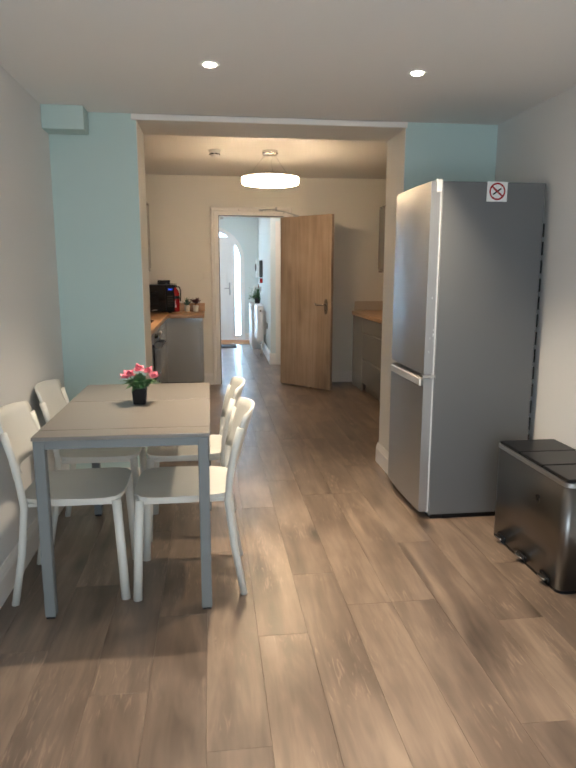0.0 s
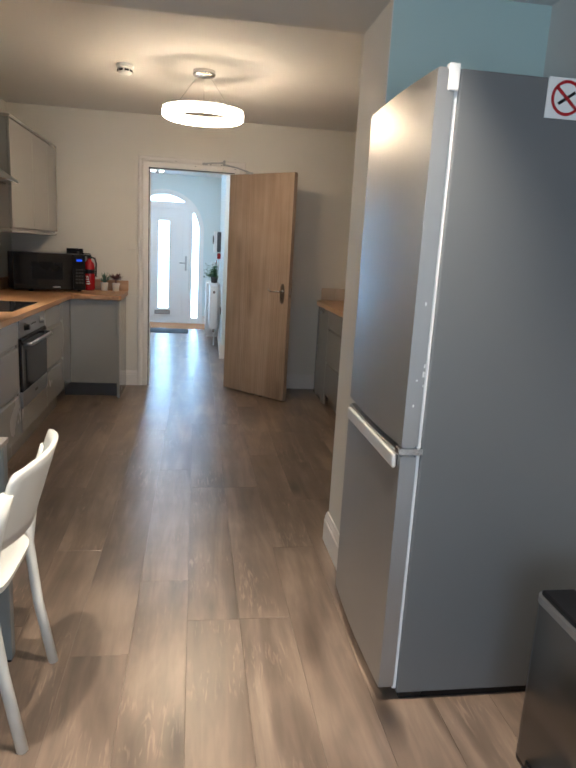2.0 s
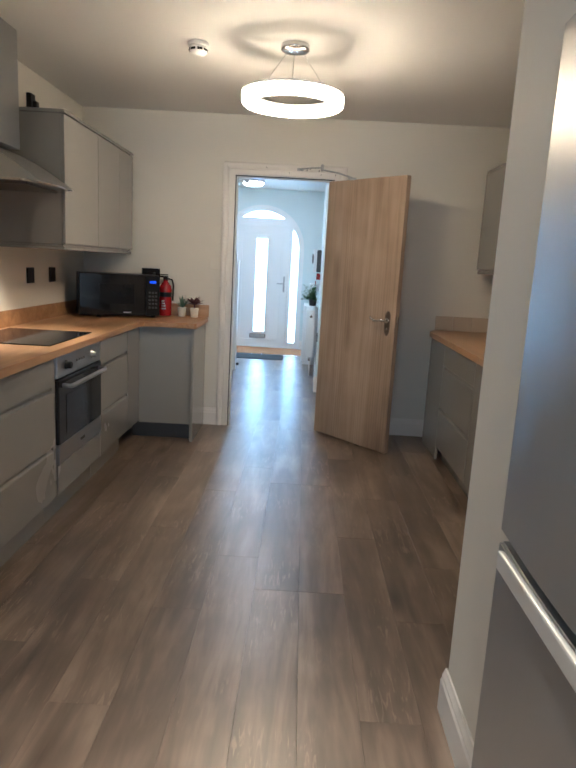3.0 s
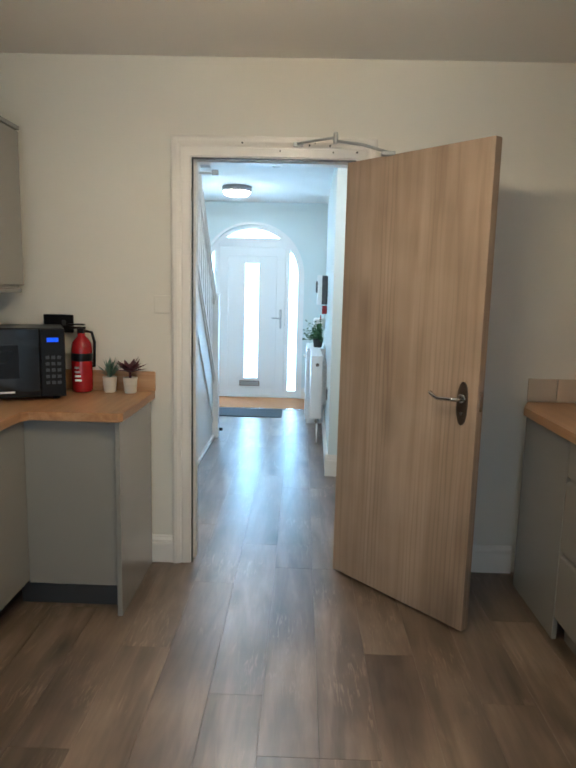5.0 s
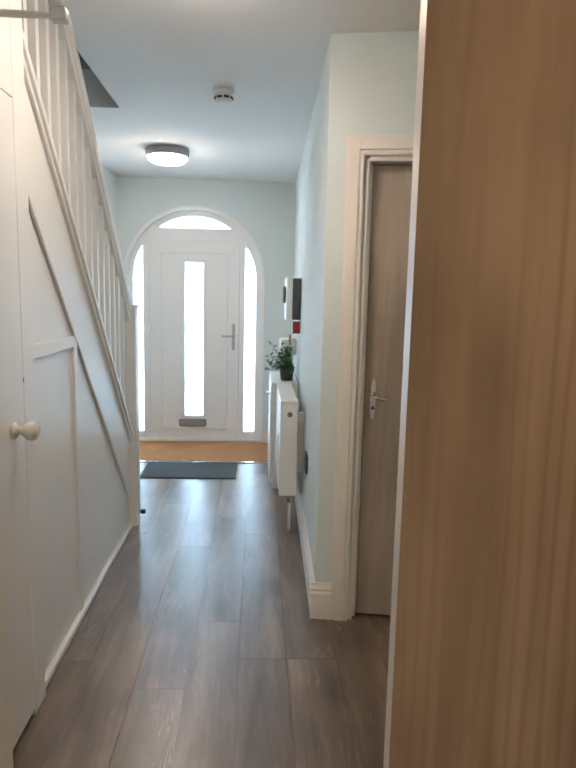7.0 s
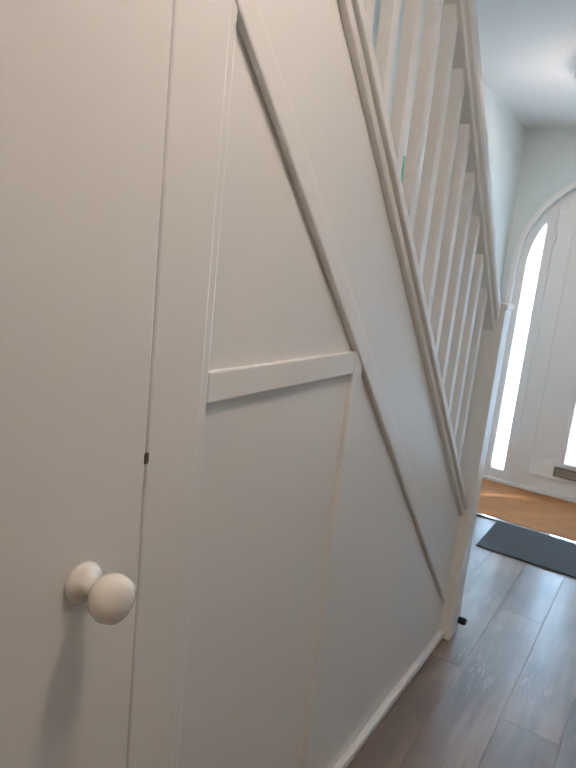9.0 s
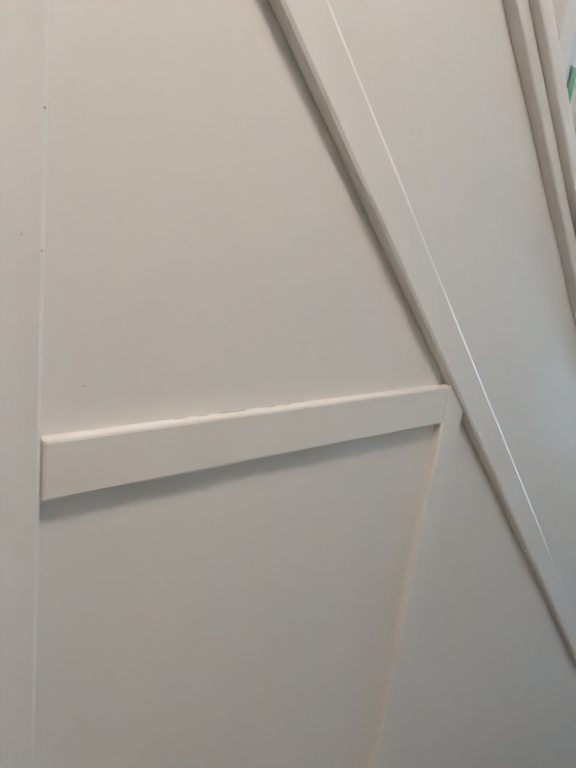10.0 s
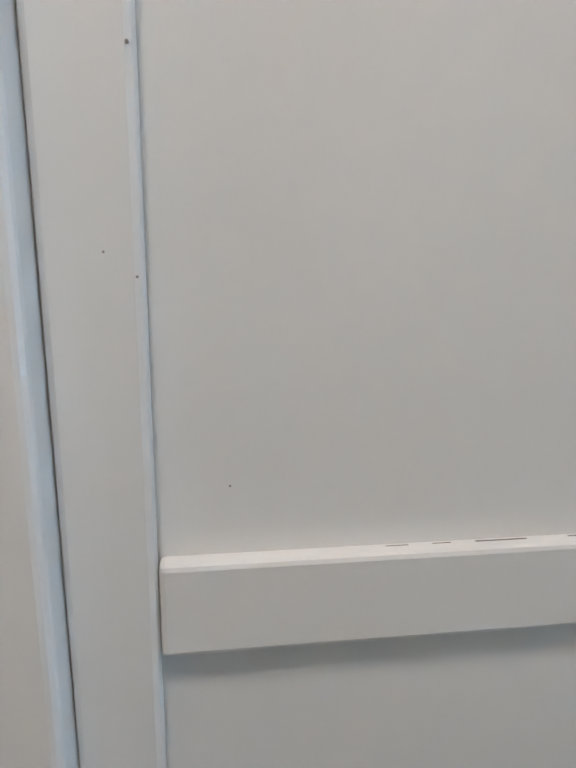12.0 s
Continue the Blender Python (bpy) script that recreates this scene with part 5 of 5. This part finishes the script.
# pendant ring
PX, PY, PZ = 0.932, 5.53, 2.172
t = thing("pendant_lamp", (PX, PY, KZ), "lit round ring pendant lamp on thin wires", "pendant lamp")
part("rose", lathe(bmesh.new(), [(0.060, KZ - 0.001), (0.072, KZ - 0.004), (0.074, KZ - 0.028), (0.066, KZ - 0.034), (0.01, KZ - 0.036)], (PX, PY, 0), "Z", 32), CHROME, t)


def hoop_mesh(ro, ri, z0, z1, n=56, bv=0.008):
    bm = bmesh.new()
    prof = [(ro, z0 + bv), (ro, z1 - bv), (ro - bv, z1), (ri + bv, z1), (ri, z1 - bv), (ri, z0 + bv), (ri + bv, z0), (ro - bv, z0)]
    rings = [[bm.verts.new((PX + r * math.cos(2 * math.pi * i / n), PY + r * math.sin(2 * math.pi * i / n), z)) for r, z in prof] for i in range(n)]
    k = len(prof)
    for i in range(n):
        for j in range(k):
            f = bm.faces.new((rings[i][j], rings[(i + 1) % n][j], rings[(i + 1) % n][(j + 1) % k], rings[i][(j + 1) % k]))
            f.smooth = True
    bmesh.ops.recalc_face_normals(bm, faces=bm.faces)
    return bm


part("ring", hoop_mesh(0.262, 0.215, PZ - 0.028, PZ + 0.024), RING_GLOW, t, "glowing warm white ring")
part("ring_inner", hoop_mesh(0.2149, 0.2120, PZ - 0.027, PZ + 0.0245, 56, 0.001), RING_SOFT, t)
part("ring_top", hoop_mesh(0.264, 0.213, PZ + 0.025, PZ + 0.034, 56, 0.002), LABEL_WHITE, t)
for a in (30, 150, 270):
    c, s = math.cos(radians(a)), math.sin(radians(a))
    part("wire", tube(bmesh.new(), [(PX + 0.24 * c, PY + 0.24 * s, PZ + 0.034), (PX + 0.05 * c, PY + 0.05 * s, KZ - 0.034)], 0.0012, 6), STEEL, t)


def smoke_alarm(x, y, z, where):
    t = thing("smoke_alarm", (x, y, z), "round white smoke alarm on the " + where + " ceiling", "smoke alarm", "smoke alarms")
    part("base", lathe(bmesh.new(), [(0.052, -0.001), (0.055, -0.004), (0.055, -0.018), (0.050, -0.022)], (x, y, z), "Z", 28), LABEL_WHITE, t)
    part("dome", lathe(bmesh.new(), [(0.044, -0.022), (0.046, -0.03), (0.044, -0.048), (0.034, -0.060), (0.012, -0.064)], (x, y, z), "Z", 28), LABEL_WHITE, t)
    for k in range(8):
        m = Matrix.Translation((x, y, z)) @ pose(0, 0, 0, 0, 0, 45 * k + 20)
        part("vent", turned(B(((-0.013, -0.0475, -0.045), (0.013, -0.0440, -0.034))), m), BLACK, t)


smoke_alarm(0.43, 5.57, KZ, "kitchen")
smoke_alarm(0.77, 9.45, HZ, "hall")

# ---- kitchen, right run ----
RF = 2.07


def right_unit(y0, y1, grooves):
    t = thing("base_unit", (2.37, (y0 + y1) / 2, 0), "grey gloss handleless base unit under the sink worktop", "kitchen unit", "right kitchen units")
    part("carcass", B(((RF + 0.0195, y0, 0.135), (KX1 - 0.004, y1, WT0 - 0.002))), GREY_UNIT, t)
    part("plinth", B(((RF + 0.05, y0, 0.0), (KX1 - 0.05, y1, 0.094))), GREY_UNIT, t)
    drawer_front(t, 0, 0, y0, y1, 0.10, 0.840, RF, grooves, -1)


right_unit(5.70, 6.50, (0.385, 0.69))
right_unit(5.09, 5.695, ())
right_unit(4.48, 5.085, ())
right_unit(3.87, 4.475, ())
t = thing("filler_panel", (2.3, 6.7, 0), "grey filler panel at the end of the units", "kitchen unit")
part("panel", B(((RF, 6.503, 0.0), (RF + 0.02, 6.98, 0.845)), bevel=0.002), GREY_UNIT, t)
part("side_panel", B(((RF + 0.021, 6.96, 0.0), (KX1 - 0.02, 6.98, 0.845))), GREY_UNIT, t)
wt = bmesh.new()
SX0, SX1, SY0, SY1 = 2.16, 2.58, 4.85, 5.70
for q in ([(RF - 0.025, 3.85), (KX1 - 0.002, 3.85), (KX1 - 0.002, SY0), (RF - 0.025, SY0)], [(RF - 0.025, SY0), (SX0, SY0), (SX0, SY1), (RF - 0.025, SY1)], [(SX1, SY0), (KX1 - 0.002, SY0), (KX1 - 0.002, SY1), (SX1, SY1)], [(RF - 0.025, SY1), (KX1 - 0.002, SY1), (KX1 - 0.002, KY1 - 0.02), (2.115, KY1 - 0.02), (RF - 0.025, 6.95)]):
    prism(wt, q, "Z", WT0, WT1)
solid("worktop", wt, WORKTOP, "oak-effect worktop with inset sink", "worktop")
t = thing("sink", (2.37, 5.3, WT1), "dark inset sink bowl in the worktop", "sink")
bm = B(((SX0 - 0.012, SY0 - 0.012, WT1), (SX0 + 0.012, SY1 + 0.012, WT1 + 0.006)), ((SX1 - 0.012, SY0 - 0.012, WT1), (SX1 + 0.012, SY1 + 0.012, WT1 + 0.006)), ((SX0 + 0.012, SY0 - 0.012, WT1), (SX1 - 0.012, SY0 + 0.012, WT1 + 0.006)), ((SX0 + 0.012, SY1 - 0.012, WT1), (SX1 - 0.012, SY1 + 0.012, WT1 + 0.006)), bevel=0.002)
part("rim", bm, BLACK, t)
part("bowl", B(((SX0 + 0.001, SY0 + 0.001, WT0 - 0.0015), (SX1 - 0.001, SY1 - 0.001, WT0 + 0.004)), ((SX0 + 0.001, SY0 + 0.001, WT0), (SX0 + 0.006, SY1 - 0.001, WT1)), ((SX1 - 0.006, SY0 + 0.001, WT0), (SX1 - 0.001, SY1 - 0.001, WT1)), ((SX0 + 0.006, SY1 - 0.006, WT0), (SX1 - 0.006, SY1 - 0.001, WT1)), ((SX0 + 0.006, SY0 + 0.001, WT0), (SX1 - 0.006, SY0 + 0.006, WT1))), BLACK, t)
t = thing("tile_upstand", (2.4, KY1, WT1), "row of pale beige tiles above the worktop", "tiles")
for i in range(4):
    part("tile", B(((2.115 + i * 0.142, KY1 - 0.010, WT1), (2.115 + i * 0.142 + 0.139, KY1 - 0.001, 1.0)), bevel=0.002), surf("beige_tile", (0.55, 0.46, 0.37), 0.25, vary=0.06, scale=5) if i == 0 else bpy.data.materials["beige_tile"], t)
extinguisher(2.50, 6.83, WT1, 20)

# ---- hall ----
def hall_lamp(x, y):
    t = thing("hall_ceiling_lamp", (x, y, HZ), "lit flush round ceiling lamp with grey rim", "ceiling lamp", "hall ceiling lamps")
    part("rim", lathe(bmesh.new(), [(0.150, -0.001), (0.155, -0.005), (0.155, -0.052), (0.140, -0.056)], (x, y, HZ), "Z", 40), LAMP_RIM, t)
    part("diffuser", lathe(bmesh.new(), [(0.139, -0.0565), (0.138, -0.072), (0.110, -0.092), (0.05, -0.100), (0.005, -0.101)], (x, y, HZ), "Z", 40), HALL_GLOW, t)


LAMP_RIM = surf("grey_lamp_rim", (0.42, 0.40, 0.41), 0.4)
hall_lamp(0.293, 10.81)
hall_lamp(0.737, 8.13)

RY0, RY1 = 9.70, 10.50
RZ0, RZ1 = 0.225, 0.793
t = thing("radiator", (1.19, 10.1, 0.3), "white double panel radiator on the hall wall", "radiator")
bm = B(((1.105, RY0, RZ0), (1.130, RY1, RZ1)), ((1.185, RY0, RZ0), (1.205, RY1, RZ1)), bevel=0.008)
part("panel", bm, PVC, t)
part("top_grille", B(((1.104, RY0 - 0.002, RZ1 - 0.003), (1.206, RY1 + 0.002, RZ1 + 0.015)), bevel=0.003), PVC, t)
part("end_cover", B(((1.104, RY0 - 0.003, RZ0 + 0.005), (1.206, RY0 + 0.004, RZ1 - 0.004)), bevel=0.001), PVC, t)
part("air_valve", lathe(bmesh.new(), [(0.016, -0.008), (0.016, -0.003), (0.010, -0.002)], (1.16, RY0, RZ1 - 0.065), "Y", 18), BRONZE, t, "dark round bleed plug")
bm = bmesh.new()
for i in range(26):
    y = RY0 + 0.02 + i * 0.03
    box(bm, (1.1305, y, RZ0 + 0.03), (1.1845, y + 0.004, RZ1 - 0.015))
part("fins", bm, PVC, t)
for yy in (RY0 + 0.15, RY1 - 0.19):
    part("bracket", B(((1.205, yy, 0.33), (1.262, yy + 0.04, 0.71))), PVC, t)
part("valve", lathe(bmesh.new(), [(0.013, 0.180), (0.018, 0.187), (0.018, 0.235), (0.012, 0.243)], (1.17, RY0 + 0.03, 0), "Z", 18), CHROME, t)
part("pipe", tube(bmesh.new(), [(1.17, RY0 + 0.03, RZ0), (1.17, RY0 + 0.03, 0.0)], 0.0085, 12), PVC, t, "white pipe to the floor")

t = thing("hall_cabinet", (1.17, 10.9, 0), "narrow white cabinet with grooved side and knob", "cabinet")
part("body", B(((1.085, 10.56, 0.0), (1.262, 11.22, 0.775)), bevel=0.003), PVC, t)
part("top", B(((1.070, 10.548, 0.775), (1.264, 11.232, 0.798)), bevel=0.004), PVC, t)
for a, b in ((10.572, 10.888), (10.894, 11.208)):
    d = part("door", B(((1.066, a, 0.04), (1.0845, b, 0.765)), bevel=0.003), PVC, t)
part("knob", lathe(bmesh.new(), [(0.008, -0.03), (0.016, -0.026), (0.016, -0.014), (0.007, -0.008), (0.007, 0.0)], (1.066, 10.62, 0.71), "X", 18), CERAMIC, t)

px, py, pz = 1.185, 10.70, 0.798
t = thing("hall_plant", (px, py, pz), "leafy green plant in a dark pot on the cabinet", "potted plant")
part("pot", lathe(bmesh.new(), [(0.040, 0.0), (0.044, 0.004), (0.055, 0.085), (0.055, 0.092), (0.048, 0.092)], (px, py, pz), "Z", 24), DARK_GREY, t)
rnd = random.Random(8)
bm, st = bmesh.new(), bmesh.new()
for i in range(40):
    a, e, r = rnd.uniform(0, 6.28), rnd.uniform(-0.05, 1.3), rnd.uniform(0.10, 0.21)
    d = Vector((math.cos(a) * math.cos(e) * (1 if math.cos(a) < 0 else 0.3), math.sin(a) * math.cos(e), math.sin(e)))
    b0 = Vector((px, py, pz + 0.085))
    tube(st, [b0, b0 + d * r * 0.6, b0 + d * r], 0.0015, 4)
    for k in range(8):
        p = b0 + d * r * (0.3 + 0.1 * k)
        q = Vector((rnd.uniform(-1, 1), rnd.uniform(-1, 1), rnd.uniform(-0.4, 0.8))).normalized()
        leaf_blade(bm, p, p + q * rnd.uniform(0.03, 0.055), rnd.uniform(0.010, 0.018), 0.004)
part("leaves", bm, LEAF, t)
part("stems", st, LEAF, t)

t = thing("alarm_panel", (1.25, 10.65, 1.3), "white fire alarm control panel with dark side", "alarm panel")
part("case", B(((1.206, 10.50, 1.255), (1.262, 10.80, 1.545)), bevel=0.004), surf("dark_grey_case", (0.045, 0.05, 0.055), 0.4), t, "dark grey case")
part("cover", B(((1.162, 10.495, 1.250), (1.205, 10.805, 1.550)), bevel=0.004), PVC, t, "white cover")
part("dial", lathe(bmesh.new(), [(0.055, -0.018), (0.062, -0.012), (0.062, 0.0)], (1.162, 10.65, 1.43), "X", 28), DARK_GREY, t)
t = thing("call_point", (1.25, 10.55, 1.2), "small red fire alarm call point", "call point")
part("box", B(((1.212, 10.50, 1.158), (1.262, 10.59, 1.240)), bevel=0.004), RED, t)
part("plate", B(((1.208, 10.515, 1.175), (1.2125, 10.575, 1.225))), LABEL_WHITE, t)
t = thing("wall_dispenser", (1.22, 10.9, 1.0), "white dispenser and leaflets above the cabinet", "dispenser")
part("body", B(((1.135, 10.83, 0.97), (1.264, 10.95, 1.10)), bevel=0.02), PVC, t)
part("tag", B(((1.205, 10.80, 1.08), (1.215, 10.825, 1.13)), bevel=0.002), RED, t, "small red tag")
part("leaflet", turned(B(((-0.10, 0, -0.002), (0.10, 0.10, 0.002))), Matrix.Translation((1.15, 11.0, 1.22)) @ pose(0, 0, 0, 0, 52, 0)), LABEL_WHITE, t)
t = thing("wall_socket", (1.25, 9.43, 0.5), "black double socket low on the hall wall", "socket")
part("plate", B(((1.236, 9.37, 0.46), (1.2475, 9.50, 0.56)), bevel=0.003), BLACK, t)
part("rocker", B(((1.232, 9.41, 0.53), (1.237, 9.425, 0.55))), DARK_GREY, t)

solid("coir_mat", B(((HLX + 0.002, 11.285, 0.0), (1.27, 11.998, 0.012)), bevel=0.003), COIR, "wall-to-wall brown coir matting at the door", "doormat")
solid("threshold_strip", B(((HLX + 0.002, 11.255, 0.0), (1.27, 11.284, 0.009)), bevel=0.003), CHROME, "bright metal strip at the edge of the coir", "threshold strip")
solid("door_mat", B(((0.062, 10.79, 0.0), (0.812, 11.253, 0.010)), bevel=0.004), MAT_GREY, "dark grey pile mat on the hall floor", "doormat")

t = thing("exit_sign", (-0.3, 9.86, 1.85), "green and white safety sign on the stair wall", "sign")
part("backing", B(((HLX + 0.001, 9.79, 1.765), (HLX + 0.004, 10.05, 1.905))), LABEL_WHITE, t)
part("field", B(((HLX + 0.0045, 9.793, 1.783), (HLX + 0.006, 10.047, 1.903))), GREEN_SIGN, t)
part("figure_block", B(((HLX + 0.0065, 9.84, 1.84), (HLX + 0.0075, 9.875, 1.87))), LABEL_WHITE, t)
part("doorstop", lathe(bmesh.new(), [(0.014, 0.0), (0.016, 0.02), (0.012, 0.032)], (0.25, 9.86, 0.07), "X", 16), BLACK, stair, "small black stop")
t = thing("wall_bracket_arm", (PFX, 7.55, 2.0), "slim white steel stay arm at door height", "stay arm")
part("arm", tube(bmesh.new(), [(PFX, 7.545, 2.005), (0.52, 7.545, 2.005)], 0.010, 10, 0.7), LABEL_WHITE, t)
part("end_block", B(((0.505, 7.53, 1.992), (0.54, 7.56, 2.020)), bevel=0.004), STEEL, t)

# ---- floor planks ----
floor = tagged(new("floor"), "grey-brown oak-effect plank floor with knots", "floor", "", "structure")
PW, PL = 0.19, 1.29
rooms = ((-0.75, 2.2, -2.0, 3.83), (-0.75, 2.7, 3.83, 7.2), (0.2, 2.1, 7.2, 8.8), (-0.33, 1.3, 8.8, 11.3))
shapes = {}


def plank_mesh(w, ln):
    key = (round(w, 3), round(ln, 3))
    if key not in shapes:
        bm = bmesh.new()
        g, c = 0.0002, 0.0008
        lo = [bm.verts.new(p) for p in ((g, g, -0.01), (w - g, g, -0.01), (w - g, ln - g, -0.01), (g, ln - g, -0.01))]
        md = [bm.verts.new(p) for p in ((g, g, -c), (w - g, g, -c), (w - g, ln - g, -c), (g, ln - g, -c))]
        hi = [bm.verts.new(p) for p in ((g + c, g + c, 0), (w - g - c, g + c, 0), (w - g - c, ln - g - c, 0), (g + c, ln - g - c, 0))]
        bm.faces.new(hi)
        for a, b in ((lo, md), (md, hi)):
            for i in range(4):
                bm.faces.new((a[i], a[(i + 1) % 4], b[(i + 1) % 4], b[i]))
        bmesh.ops.recalc_face_normals(bm, faces=bm.faces)
        shapes[key] = mesh_of("plank", bm, PLANK)
    return shapes[key]


rnd = random.Random(21)
col = 0
x = 0.905 - PW * 9
while x < 2.7:
    y = -2.2 + (7.082 + 2.2) % PL - PL + (0, 0.43, 0.86, 0.22, 0.65)[col % 5] * PL if abs(x - 0.905) > 0.01 else 7.082 - PL * 8
    while y < 11.3:
        cx, cy0, cy1 = x + PW / 2, y, y + PL
        if any(a - 0.1 < cx < b + 0.1 and cy1 > c and cy0 < d for a, b, c, d in rooms):
            top = min(PL, 11.284 - y)
            if top > 0.05:
                p = new("plank", plank_mesh(PW, top))
                p.location, p.parent = (x, y, 0), floor
        y += PL
    x += PW
    col += 1
